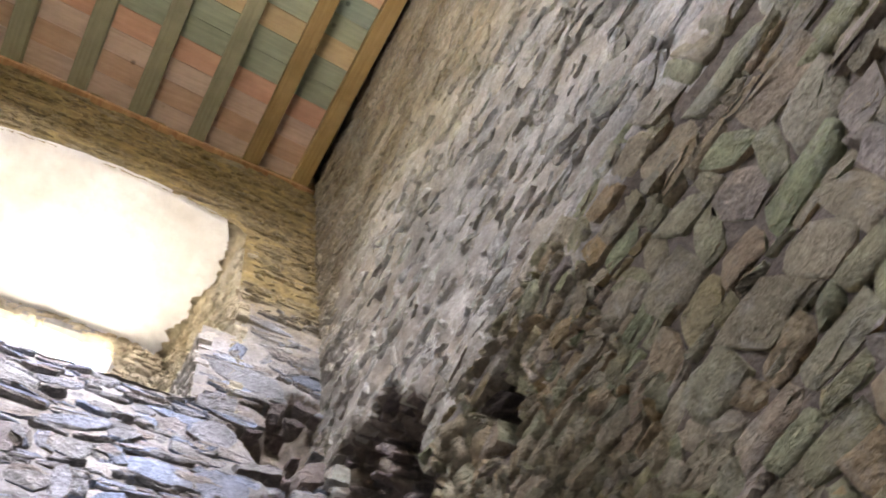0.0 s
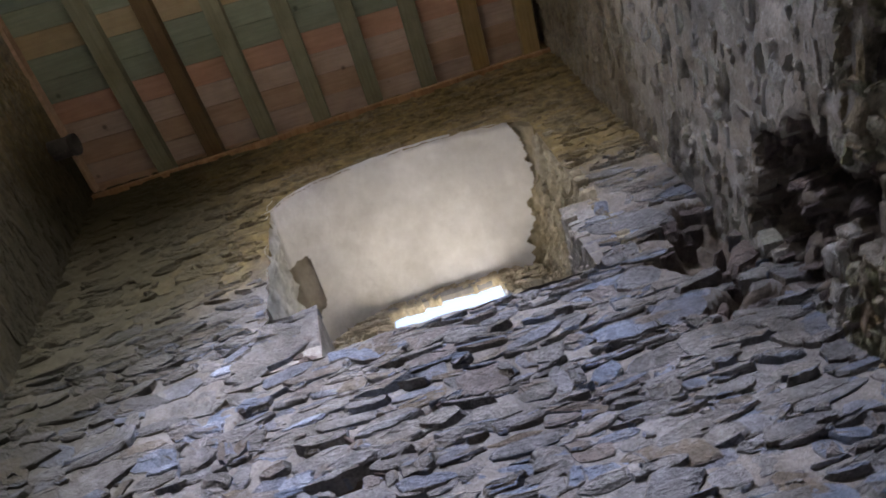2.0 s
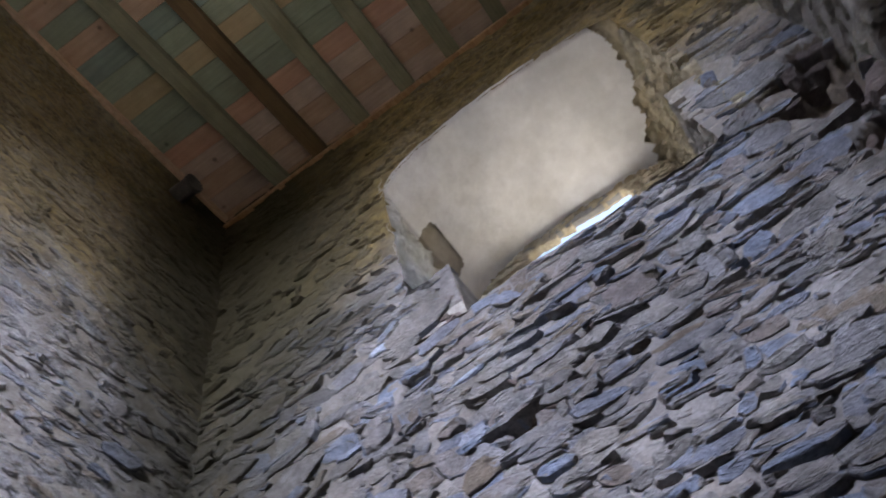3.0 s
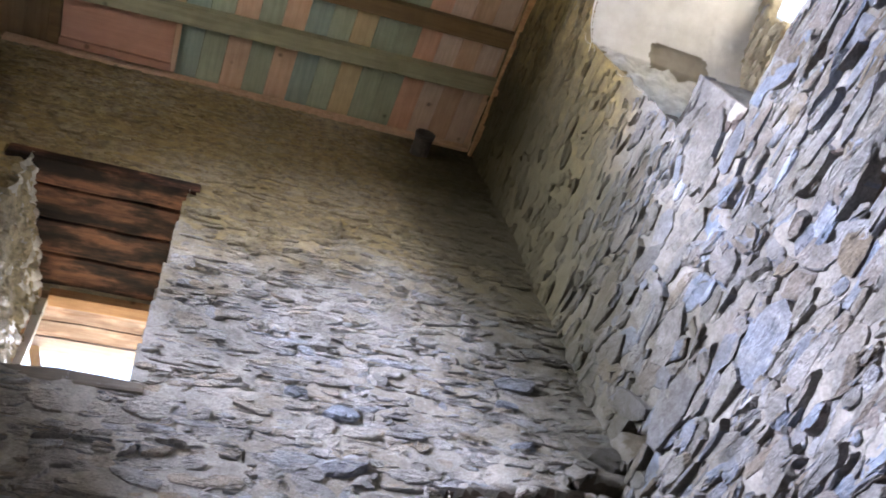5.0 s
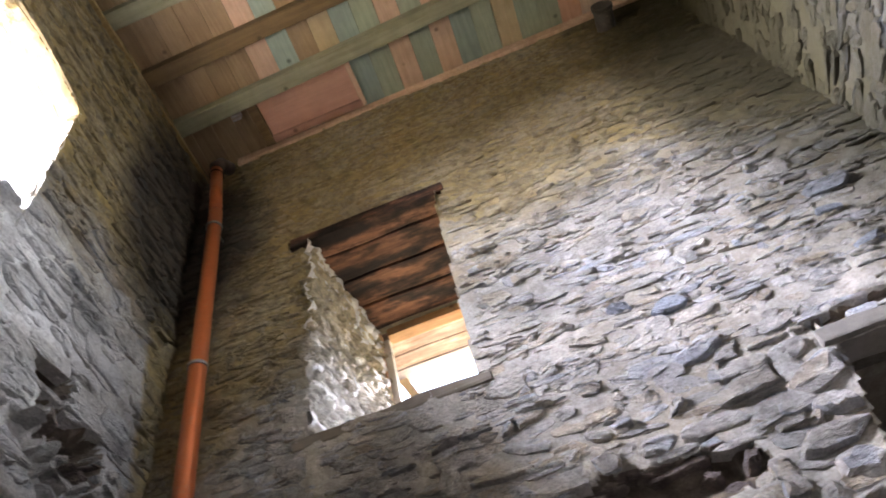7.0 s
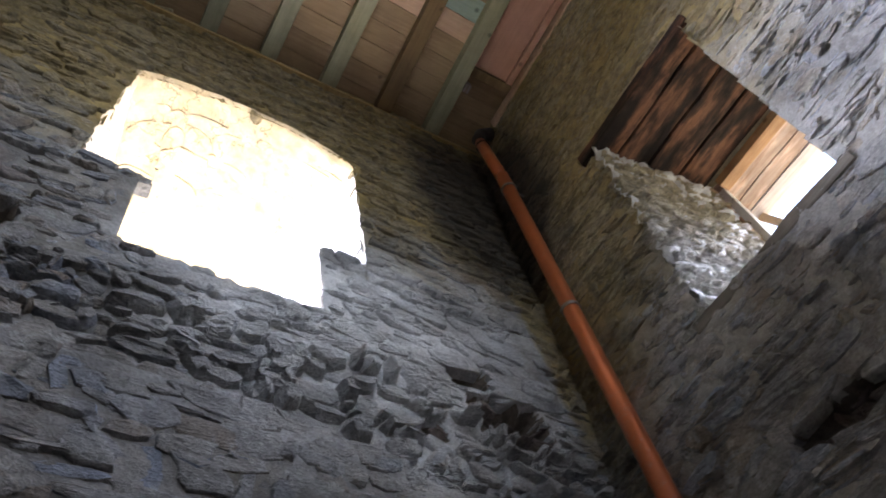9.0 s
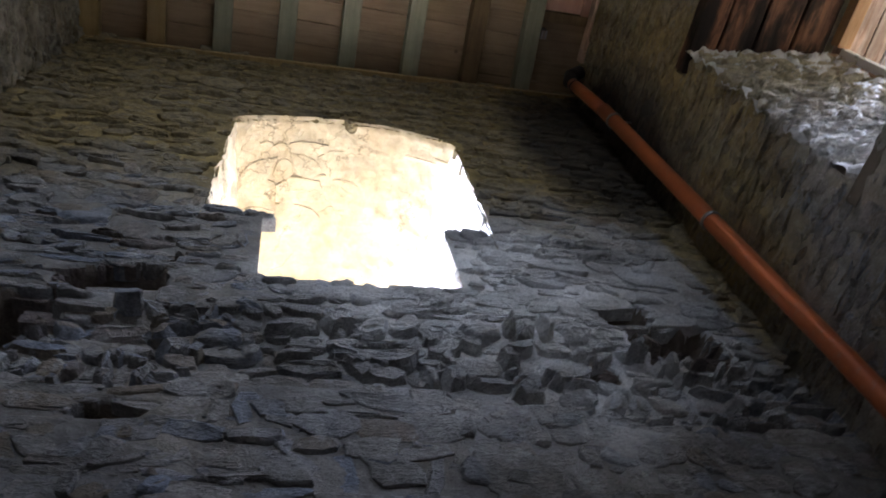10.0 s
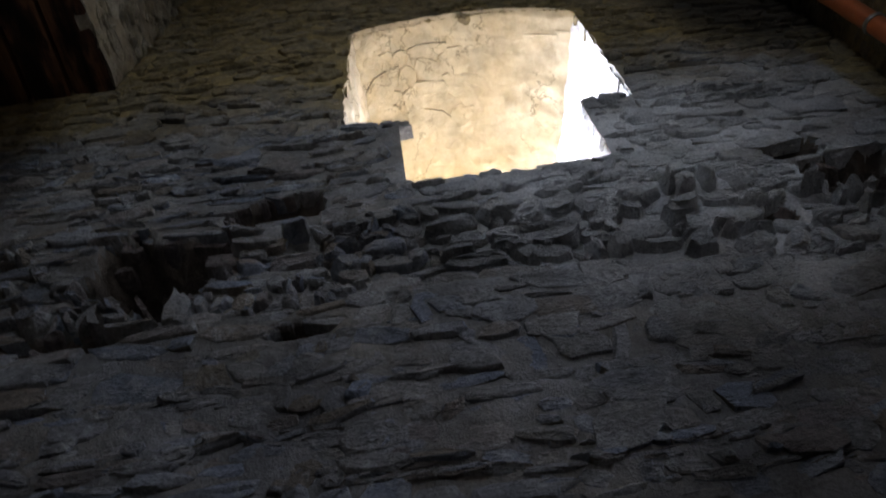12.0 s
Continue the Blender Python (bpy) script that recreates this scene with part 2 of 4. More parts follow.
SMEARED_STONE = rubble("smeared_rubble", ((0.0, (0.41, 0.385, 0.345)), (0.3, (0.47, 0.435, 0.38)), (0.5, (0.42, 0.405, 0.37)), (0.7, (0.43, 0.37, 0.29)), (0.85, (0.39, 0.385, 0.31)), (1.0, (0.48, 0.46, 0.43))), (0.40, 0.335, 0.23), 0.4, (0.48, 0.455, 0.41), 2.0, 0.7, 0.95, ochre_share=0.32)
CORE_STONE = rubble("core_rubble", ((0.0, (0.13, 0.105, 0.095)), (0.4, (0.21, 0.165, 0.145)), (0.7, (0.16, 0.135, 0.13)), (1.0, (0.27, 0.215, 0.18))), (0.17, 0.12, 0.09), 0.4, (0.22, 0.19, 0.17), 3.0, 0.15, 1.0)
WHITE_RUBBLE = rubble("whitewashed_rubble", ((0.0, (0.44, 0.42, 0.39)), (0.25, (0.62, 0.60, 0.56)), (0.5, (0.72, 0.70, 0.66)), (0.75, (0.60, 0.57, 0.52)), (1.0, (0.82, 0.80, 0.77))), (0.5, 0.42, 0.31), 0.4, (0.80, 0.785, 0.75), 2.0, 0.6, 1.0)
BLUE_STONE = rubble("blue_slate", ((0.0, (0.38, 0.43, 0.52)), (1.0, (0.46, 0.50, 0.57))), (0.33, 0.37, 0.43), 0.3, (0.5, 0.52, 0.55), 3.0, 0.3)
MORTAR = lime("lime_mortar", (0.42, 0.39, 0.345), (0.29, 0.265, 0.23), (0.34, 0.27, 0.18), 0.5, 0.028, 0.32)
LIMED_MORTAR = lime("limed_mortar", (0.47, 0.45, 0.415), (0.33, 0.315, 0.285), (0.40, 0.335, 0.24), 0.5, 0.028, 0.8)
DARK_MORTAR = lime("dark_mortar", (0.22, 0.21, 0.20), (0.15, 0.143, 0.134), (0.20, 0.165, 0.12), 0.5, 0.028, 0.8, lit=True)
GREY_MORTAR = lime("grey_mortar", (0.29, 0.275, 0.26), (0.20, 0.19, 0.18), (0.26, 0.215, 0.165), 0.5, 0.028, 0.8)
BROWN_MORTAR = lime("brown_mortar", (0.19, 0.155, 0.125), (0.11, 0.09, 0.07), (0.16, 0.125, 0.09), 0.5, 0.03, 0.5)
YELLOW_RUBBLE = lime("yellow_rubble", (0.56, 0.47, 0.31), (0.24, 0.19, 0.12), (0.36, 0.33, 0.26), 0.6, 0.05)
PALE_STONE = lime("pale_stone", (0.25, 0.24, 0.225), (0.17, 0.163, 0.152), (0.24, 0.21, 0.17), 0.4, 0.02)
GREY_SLAB = rubble("grey_slab", ((0.0, (0.20, 0.195, 0.205)), (0.5, (0.25, 0.245, 0.25)), (1.0, (0.22, 0.225, 0.25))), (0.22, 0.20, 0.17), 0.3, (0.30, 0.295, 0.29), 2.0, 0.3)
PLASTER = lime("white_plaster", (0.79, 0.775, 0.745), (0.71, 0.69, 0.655), (0.52, 0.50, 0.46), 0.75, 0.012, drips=0.08)
OCHRE_PLASTER = lime("ochre_plaster", (0.60, 0.505, 0.345), (0.45, 0.365, 0.235), (0.50, 0.37, 0.20), 0.6, 0.022, cracks=0.85)
FLOOR_EARTH = lime("trodden_earth", (0.17, 0.15, 0.12), (0.10, 0.085, 0.065), (0.12, 0.11, 0.07), 0.5, 0.03)
PALE_RUBBLE = lime("limewashed_rubble", (0.76, 0.745, 0.71), (0.42, 0.40, 0.37), (0.54, 0.50, 0.43), 0.4, 0.04)
# Brown-grey that paints a deeper socket's shade into the shallow niche.
NICHE_SHADE = lime("niche_shade", (0.33, 0.295, 0.24), (0.25, 0.22, 0.18), (0.29, 0.25, 0.20), 0.5, 0.02)
# Unseen sills, coloured dark to hold down the light they throw upward.
DARK_SILL = lime("dark_sill", (0.11, 0.10, 0.085), (0.07, 0.06, 0.05), (0.09, 0.08, 0.05), 0.5, 0.03)
EARTH = lime("dry_earth", (0.42, 0.40, 0.34), (0.32, 0.30, 0.25), (0.34, 0.33, 0.22), 0.5, 0.05)
GREEN = timber("green_board", (0.385, 0.425, 0.305), (0.285, 0.33, 0.235), 1, 0.25)
BLUEGREEN = timber("blue_green_board", (0.335, 0.415, 0.345), (0.25, 0.325, 0.275), 1, 0.25)
ORANGE = timber("orange_board", (0.68, 0.46, 0.32), (0.54, 0.345, 0.225), 1, 0.3)
TAN = timber("tan_board", (0.575, 0.45, 0.265), (0.46, 0.345, 0.20), 1, 0.3)
ROSE = timber("faded_rose_board", (0.60, 0.45, 0.36), (0.47, 0.34, 0.26), 1, 0.3)
SALMON = timber("salmon_board", (0.74, 0.43, 0.30), (0.60, 0.33, 0.22), 1, 0.25)
# Darkened tan for the western boards: that end's shade put into the colour.
DIM_TAN = timber("dim_tan_board", (0.38, 0.265, 0.155), (0.285, 0.19, 0.105), 1, 0.3)
PINK = timber("pink_panel", (0.56, 0.31, 0.22), (0.48, 0.255, 0.18), 0, 0.2)
OLIVE_BEAM = timber("olive_beam", (0.319, 0.31, 0.207), (0.233, 0.224, 0.138), 0)
BROWN_BEAM = timber("brown_beam", (0.24,0.158,0.075), (0.165,0.105,0.053), 0)
OCHRE_BEAM = timber("ochre_beam", (0.405, 0.284, 0.129), (0.301, 0.199, 0.078), 0)
OLD_OAK = timber("old_oak", (0.15, 0.066, 0.034), (0.04, 0.018, 0.01), 0, 0.6, 0.8, 1.0)
RED_PINE = timber("red_pine", (0.50, 0.30, 0.16), (0.34, 0.17, 0.08), 0, 0.4)
RED_BOARD = timber("red_board", (0.58, 0.46, 0.40), (0.38, 0.21, 0.145), 0, 0.5, 0.75, 0.4)
BLEACHED_BOARD = timber("bleached_board", (0.52, 0.48, 0.49), (0.43, 0.34, 0.32), 0, 0.3, 0.75, 0.2)
PALE_BOARD = timber("pale_board", (0.44, 0.41, 0.38), (0.33, 0.22, 0.16), 0, 0.4, 0.75, 0.35)
WEATHERED = timber("weathered_board", (0.30, 0.262, 0.215), (0.19, 0.16, 0.125), 0, 0.6)
WHITE_PAINT = timber("white_paint", (0.80, 0.76, 0.71), (0.66, 0.60, 0.53), 2, 0.25)
PALE_PINE = timber("pale_pine", (0.62, 0.50, 0.36), (0.46, 0.34, 0.22), 2, 0.3)


def plastic(name, col, rough):
    m, n, l, p = material(name, rough)
    v = coords(n, l)
    c = mix(n, l, 0.5, col, ramp(n, l, noise_tex(n, l, v, 6, 6, 0.65), ((0.3, grey(0.6)), (0.6, grey(1.05)))), "MULTIPLY")
    c = mix(n, l, ramp(n, l, noise_tex(n, l, v, 40, 4), ((0.55, grey(0)), (0.75, grey(0.3)))), c, (0.3, 0.26, 0.22))
    l.new(c, p.inputs["Base Color"])
    bump(n, l, p, noise_tex(n, l, v, 60, 3), 0.15, 0.003)
    return m


PVC = plastic("orange_pvc", (0.50, 0.13, 0.045), 0.42)
GREY_PVC = plastic("grey_pvc", (0.065, 0.055, 0.048), 0.55)
STEEL, _n, _l, _p = material("zinc_steel", 0.4, 0.9)
_l.new(ramp(_n, _l, noise_tex(_n, _l, coords(_n, _l), 30, 4), ((0.3, grey(0.25)), (0.7, grey(0.55)))), _p.inputs["Base Color"])


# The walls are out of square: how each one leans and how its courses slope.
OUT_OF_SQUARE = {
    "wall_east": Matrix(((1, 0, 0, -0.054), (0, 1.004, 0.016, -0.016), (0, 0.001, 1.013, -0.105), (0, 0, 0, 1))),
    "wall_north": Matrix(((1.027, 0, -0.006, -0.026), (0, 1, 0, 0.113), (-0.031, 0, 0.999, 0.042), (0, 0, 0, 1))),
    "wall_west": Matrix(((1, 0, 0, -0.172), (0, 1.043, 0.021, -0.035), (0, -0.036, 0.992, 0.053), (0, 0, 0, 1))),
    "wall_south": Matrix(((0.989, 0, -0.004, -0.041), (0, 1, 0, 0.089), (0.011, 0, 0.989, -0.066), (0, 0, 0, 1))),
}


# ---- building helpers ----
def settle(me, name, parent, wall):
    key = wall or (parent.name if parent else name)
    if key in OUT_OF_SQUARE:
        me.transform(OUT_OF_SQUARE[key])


def obj(name, bm, mat, parent=None, label="", wall=""):
    me = bpy.data.meshes.new(name)
    bm.to_mesh(me)
    bm.free()
    settle(me, name, parent, wall)
    for m in mat if isinstance(mat, (list, tuple)) else (mat,):
        me.materials.append(m)
    ob = new(name, me)
    if parent:
        ob.parent = parent
    return tagged(ob, label)


part = obj


def mesh_obj(name, verts, faces, mat, parent=None, label="", smooth=False):
    me = bpy.data.meshes.new(name)
    me.from_pydata(verts, [], faces)
    settle(me, name, parent, "")
    me.materials.append(mat)
    if smooth:
        me.polygons.foreach_set("use_smooth", [True] * len(me.polygons))
        if smooth is not True:
            me.set_sharp_from_angle(angle=radians(smooth))
    ob = new(name, me)
    if parent:
        ob.parent = parent
    return tagged(ob, label)


def add_box(bm, x0, x1, y0, y1, z0, z1, bevel=0.0, slot=0):
    tmp = bmesh.new()
    bmesh.ops.create_cube(tmp, size=1, matrix=Matrix.LocRotScale(((x0 + x1) / 2, (y0 + y1) / 2, (z0 + z1) / 2), None, (x1 - x0, y1 - y0, z1 - z0)))
    if bevel:
        bmesh.ops.bevel(tmp, geom=tmp.edges, offset=bevel, segments=2, affect="EDGES", profile=0.6)
    for f in tmp.faces:
        f.material_index = slot
    me = bpy.data.meshes.new("tmp")
    tmp.to_mesh(me)
    tmp.free()
    bm.from_mesh(me)
    bpy.data.meshes.remove(me)


def boxes(*rows, bevel=0.0):
    bm = bmesh.new()
    for r in rows:
        add_box(bm, *r, bevel=bevel)
    return bm


def worn(bm, amount, scale=9.0):
    """Roughens a bmesh's corners and edges a little."""
    for v in bm.verts:
        v.co += amount * Vector(noise.noise_vector(v.co * scale))
    return bm


def tube(path, radius, sides=24, wall=0.004, closed_end=False):
    """A hollow pipe along straight stretches of path (equal radius)."""
    bm = bmesh.new()
    rings = []
    for inner in (0, 1):
        for i, p in enumerate(path):
            p = Vector(p)
            a = Vector(path[max(i - 1, 0)])
            b = Vector(path[min(i + 1, len(path) - 1)])
            q = (b - a).to_track_quat("Z", "Y")
            r = radius - wall * inner
            rings.append([bm.verts.new(p + q @ Vector((r * math.cos(2 * math.pi * k / sides), r * math.sin(2 * math.pi * k / sides), 0))) for k in range(sides)])
    n = len(path)
    for base in (0, n):
        for i in range(n - 1):
            for k in range(sides):
                f = bm.faces.new((rings[base + i][k], rings[base + i][(k + 1) % sides], rings[base + i + 1][(k + 1) % sides], rings[base + i + 1][k]))
                f.smooth = True
    for i in (0, n - 1):
        for k in range(sides):
            bm.faces.new((rings[i][k], rings[i][(k + 1) % sides], rings[n + i][(k + 1) % sides], rings[n + i][k]))
    bmesh.ops.recalc_face_normals(bm, faces=bm.faces)
    return bm


# ---- the plan: a square tower room, its walls and openings ----
XA, XC, YB, YD, H = 2.188, -1.682, 2.359, -1.337, 7.5
THICK = 1.10
BOARDS = H + 0.12


def lean(z):
    return 0.045 * max(0.0, z - 5.0)


def at_east(u, z, d):
    return (XA - d, u, z)


def at_west(u, z, d):
    return (XC + d, u, z)


def at_north(u, z, d):
    return (u, YB + lean(z) - d, z)


def at_south(u, z, d):
    return (u, YD + d, z)


def ragged(y):
    return 0.012 * noise.noise(Vector((y * 8, 0.3, 0))) + 0.004 * noise.noise(Vector((y * 21, 4.3, 0)))


def arch_east(y):
    k = (y - 0.05) / 0.9
    return 6.56 - 0.18 * k * k - 0.10 * min(abs(k), 1.03) ** 9 + ragged(y)


def arch_west(y):
    k = (y - 0.48) / 0.68
    return 6.42 + ragged(y) - 0.13 * k * k - 0.05 * (k > 0) * k ** 2 - 0.05 * abs(k) ** 9


def arch_inner(arch, y, t):
    """The arch behind its broken front edge; t: depth into the wall."""
    return arch(y) - ragged(y) * min(1.0, t / 0.08) + 0.016 * max(0.0, 1.0 - t / 0.03)


def open_east(u, z):
    if not -0.82 < u < 0.98 or z > arch_east(u):
        return False
    return z > (5.0 if u > 0.70 else 5.2 if u < -0.66 else 4.57)


def open_west(u, z):
    lo, hi = -0.187 - 0.06 * (6.26 - z), 1.135
    if not lo < u < hi or z > arch_west(u):
        return False
    return z > (5.07 if u < 0.01 else 5.06 if u > 0.895 else 4.45 + 0.03 * (u > 0.55)) + 2.2 * ragged(u * 0.8 + 3.0)


def open_north(u, z):
    if -0.935 + 0.03 * (z - 4.1) + 2.0 * ragged(z) < u < -0.12 + 0.05 * (z - 4.1) and 4.10 < z < 5.78:
        return True
    return (1.22 - 0.24 * max(0.0, 3.59 - max(z, 2.6)) < u < 1.74 and 2.0 < z < 3.59) or (-1.01 < u < 0.02 and 5.74 < z < 5.88)


def open_south(u, z):
    return u < -0.38 and z < 6.06


# Hollows where stones have fallen out: along, height, half width, half height, depth.
HOLLOWS = {
    "jamb": (),
    "east": ((-1.18, 4.52, 0.20, 0.28, 0.22), (-1.0, 4.5, 0.14, 0.08, 0.14), (-1.1, 4.05, 0.18, 0.07, 0.12), (0.75, 4.62, 0.08, 0.05, 0.10), (0.22, 4.0, 0.08, 0.025, 0.12),
             (0.56, 3.96, 0.12, 0.025, 0.10), (0.62, 3.77, 0.14, 0.03, 0.13), (1.12, 4.45, 0.09, 0.05, 0.14), (0.94, 4.62, 0.07, 0.05, 0.12), (1.06, 4.29, 0.05, 0.07, 0.10), (1.62, 4.2, 0.06, 0.03, 0.08), (2.25, 4.05, 0.07, 0.14, 0.16)),
    "south": ((1.95, 4.12, 0.30, 0.28, 0.22), (1.62, 3.98, 0.22, 0.20, 0.18), (1.66, 3.85, 0.18, 0.14, 0.10), (1.07, 3.50, 0.08, 0.11, 0.24), (1.62, 3.68, 0.18, 0.10, 0.18), (0.15, 4.55, 0.06, 0.03, 0.08)),
    "west": ((-1.02, 4.08, 0.28, 0.16, 0.34), (-0.52, 4.38, 0.17, 0.09, 0.26), (-0.74, 4.22, 0.12, 0.08, 0.22), (-0.41, 3.62, 0.14, 0.035, 0.14), (1.62, 4.36, 0.12, 0.08, 0.24), (1.80, 4.15, 0.17, 0.13, 0.30),
             (1.34, 3.95, 0.10, 0.06, 0.16), (-1.25, 3.72, 0.2, 0.07, 0.14), (1.6, 7.26, 0.35, 0.04, 0.14), (0.7, 7.33, 0.3, 0.04, 0.12), (-0.5, 7.3, 0.4, 0.03, 0.10)),
    "north": ((0.40, 3.25, 0.30, 0.10, 0.12), (-0.2, 3.20, 0.22, 0.06, 0.12), (-0.8, 3.3, 0.2, 0.07, 0.12), (1.28, 3.715, 0.13, 0.022, 0.09), (1.50, 3.74, 0.14, 0.026, 0.10), (1.74, 3.775, 0.14, 0.028, 0.11), (2.0, 3.85, 0.18, 0.04, 0.14)),
}


def hollow(wall, u, z):
    """How deep the stones have fallen out at a place."""
    d = 0.0
    for hu, hz, ru, rz, deep in HOLLOWS[wall]:
        if abs(u - hu) < 2 * ru and abs(z - hz) < 2 * rz:
            q = Vector((u, z, 7.0 * len(wall))) * 5.0 + Vector((hu, hz, 0))
            r = math.hypot((u - hu) / ru, (z - hz) / rz) + 0.6 * noise.noise(q) + 0.35 * noise.noise(q * 2.3) + 0.2 * noise.noise(q * 5.1)
            d += deep * min(1.0, max(0.0, (1.25 - r) / 0.7))
    return d


def torn_band(u):
    """Height of the strip of the west wall where a floor was torn out."""
    return 3.97 + 0.07 * math.sin(2.2 * u + 0.6) - 0.04 * u


def smear_edge(u):
    """Height where the smeared upper work of the south wall gives way to bare blocks."""
    return 3.66 + 0.07 * noise.noise(Vector((u * 2.6, 0.7, 0))) + 0.05 * noise.noise(Vector((u * 7.1, 3.7, 0)))


def plane_of(wall, u, z):
    """How far the face of the wall stands proud of its plane, hollows included."""
    p = Vector((u, z, 7.0 * len(wall)))
    d = 0.024 * noise.noise(p * 1.3) + 0.010 * noise.noise(p * 3.1) - hollow(wall, u, z)
    if wall == "south" and u < 0.1:
        d -= 0.23 * min(1.0, (0.1 - u) / 0.7) * min(1.0, max(0.0, 7.6 - z) / 1.5) * min(1.0, max(0.0, (z - 3.7) / 1.8))
    if wall == "west":
        d -= 0.055 * min(1.0, max(0.0, (0.26 - abs(z - torn_band(u))) / 0.1))
    if wall == "south" and z < smear_edge(u):
        d -= 0.035 * min(1.0, (smear_edge(u) - z) / 0.12)
    return d


def surface(wall, u, z):
    """The mortar face: smeared over some stones, washed out between others."""
    p = Vector((u, z * 1.5, 3.0 * len(wall)))
    rough = 0.010 * noise.noise(p * 5.0) + 0.007 * noise.noise(p * 13.0) + 0.004 * noise.noise(p * 31.0)
    if wall == "west" and z < 3.7:
        rough -= 0.001
    if wall == "south":
        rough += 0.011 * noise.noise(p * 8.0) + 0.006 * noise.noise(p * 19.0)
    if wall == "east":
        rough += 0.008 * min(1.0, max(0.0, (z - 4.9) / 0.5))
    return plane_of(wall, u, z) + (0.0 if wall == "south" and z < smear_edge(u) else MORTAR_AT[wall]) + rough


MORTAR_AT = {"east": 0.001, "south": 0.009, "west": 0.003, "north": 0.003, "jamb": 0.004}


def skin(name, place, wall, u0, u1, z0, z1, step, mat, parent, is_open, label=""):
    nu, nz = round((u1 - u0) / step), round((z1 - z0) / step)
    verts, faces, inside = [], [], []
    for j in range(nz + 1):
        z = z0 + (z1 - z0) * j / nz
        for i in range(nu + 1):
            u = u0 + (u1 - u0) * i / nu
            verts.append(place(u, z, surface(wall, u, z)))
    for j in range(nz):
        zc = z0 + (z1 - z0) * (j + 0.5) / nz
        for i in range(nu):
            if not is_open(u0 + (u1 - u0) * (i + 0.5) / nu, zc):
                a = j * (nu + 1) + i
                faces.append((a, a + 1, a + nu + 2, a + nu + 1))
                # Hollows and the lower south wall take the darker brown mortar.
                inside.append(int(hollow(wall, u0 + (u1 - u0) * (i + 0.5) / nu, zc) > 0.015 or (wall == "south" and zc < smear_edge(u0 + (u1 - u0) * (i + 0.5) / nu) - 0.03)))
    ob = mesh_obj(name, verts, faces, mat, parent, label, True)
    ob.data.materials.append(BROWN_MORTAR)
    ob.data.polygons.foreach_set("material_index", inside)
    return ob


def stone_mesh(rng, place, u, z, w, h, base, proud, angle=0.0, rough=1.0, fitted=False):
    """One weathered rubble stone: a crooked outline between oval and four-sided, a worn arris and a nearly flat, tilted face."""
    a, b = w / 2, h / 2
    sides = 10 if w > 0.07 else 7
    square, turn = rng.uniform(2.6, 7.0), rng.uniform(0, 2 * math.pi)
    skew, thin = rng.uniform(-0.5, 0.5) * b, rng.uniform(-0.3, 0.3)
    wear = 0.013
    if fitted:
        sides, turn = 12, math.pi / 12
        square, skew, thin, wear = rng.uniform(4.5, 11.0), 1.1 * skew, 0.6 * thin, 0.020
    standing = proud > 0.03 and not fitted
    if standing:
        square = rng.uniform(2.0, 3.2)
    outline = []
    for k in range(sides):
        t = turn + 2 * math.pi * (k + (0.4 if fitted else 1.0) * rng.uniform(-0.3, 0.3)) / sides
        c, s = math.cos(t), math.sin(t)
        r = (abs(c) ** square + abs(s) ** square) ** (-1 / square) * (rng.uniform(0.92, 1.05) if fitted else rng.uniform(0.82, 1.10))
        x, y = r * c, r * s
        outline.append((a * x + skew * y, b * y * (1 - abs(thin) / 2 + thin * x / 2)))
    slope = min(proud, 0.018)
    tu, tz = rng.uniform(-0.6, 0.6) * slope, rng.uniform(-0.7, 0.6) * slope
    chip = rng.uniform(0.25, 0.5) * b if standing else min(rng.uniform(0.3, 1.0) * wear, 0.35 * b)
    edge = rng.uniform(0.1, 0.4) if standing else rng.uniform(0.4, 0.85)
    ca, sa = math.cos(angle), math.sin(angle)
    verts = []
    for inset, dep in ((-0.002, -0.06), (0.0, proud * edge), (chip, proud), (0.45 * min(a, b), proud * 1.08)):
        for x, y in outline:
            k = inset * rng.uniform(0.3, 1.8)
            pu, pz = x * max(0.3, 1 - k / a), y * max(0.3, 1 - k / b)
            d = dep + (tu * x / a + tz * y / b + rng.uniform(-0.25, 0.25) * slope * rough) * (dep > 0)
            verts.append(place(u + pu * ca - pz * sa, z + pu * sa + pz * ca, base + d))
    verts.append(place(u + rng.uniform(-0.2, 0.2) * w, z + rng.uniform(-0.2, 0.2) * h, base + proud * rng.uniform(0.9, 1.3)))
    faces = []
    for ring in (0, sides, 2 * sides):
        for k in range(sides):
            faces.append((ring + k, ring + (k + 1) % sides, ring + sides + (k + 1) % sides, ring + sides + k))
    faces += [(3 * sides + k, 3 * sides + (k + 1) % sides, 4 * sides) for k in range(sides)]
    return verts, faces


class Heap:
    """Many stones in one mesh."""

    def __init__(self):
        self.verts, self.faces = [], []

    def add(self, verts, faces):
        n = len(self.verts)
        self.verts += verts
        self.faces += [tuple(i + n for i in f) for f in faces]


BIG = {"east": 0.14, "north": 0.06, "west": 0.06, "south": 0.03, "jamb": 0.0}


def panels(u0, u1, z0, z1, rng):
    """Lifts of work, each in stretches whose courses don't meet those of the next."""
    z = z0
    while z < z1:
        lift = rng.uniform(0.22, 0.5)
        u = u0 - rng.uniform(0.0, 0.6)
        while u < u1:
            wide = rng.uniform(0.5, 1.3)
            yield max(u, u0 - 0.1), min(u + wide, u1 + 0.1), z, min(z + lift, z1)
            u += wide
        z += lift


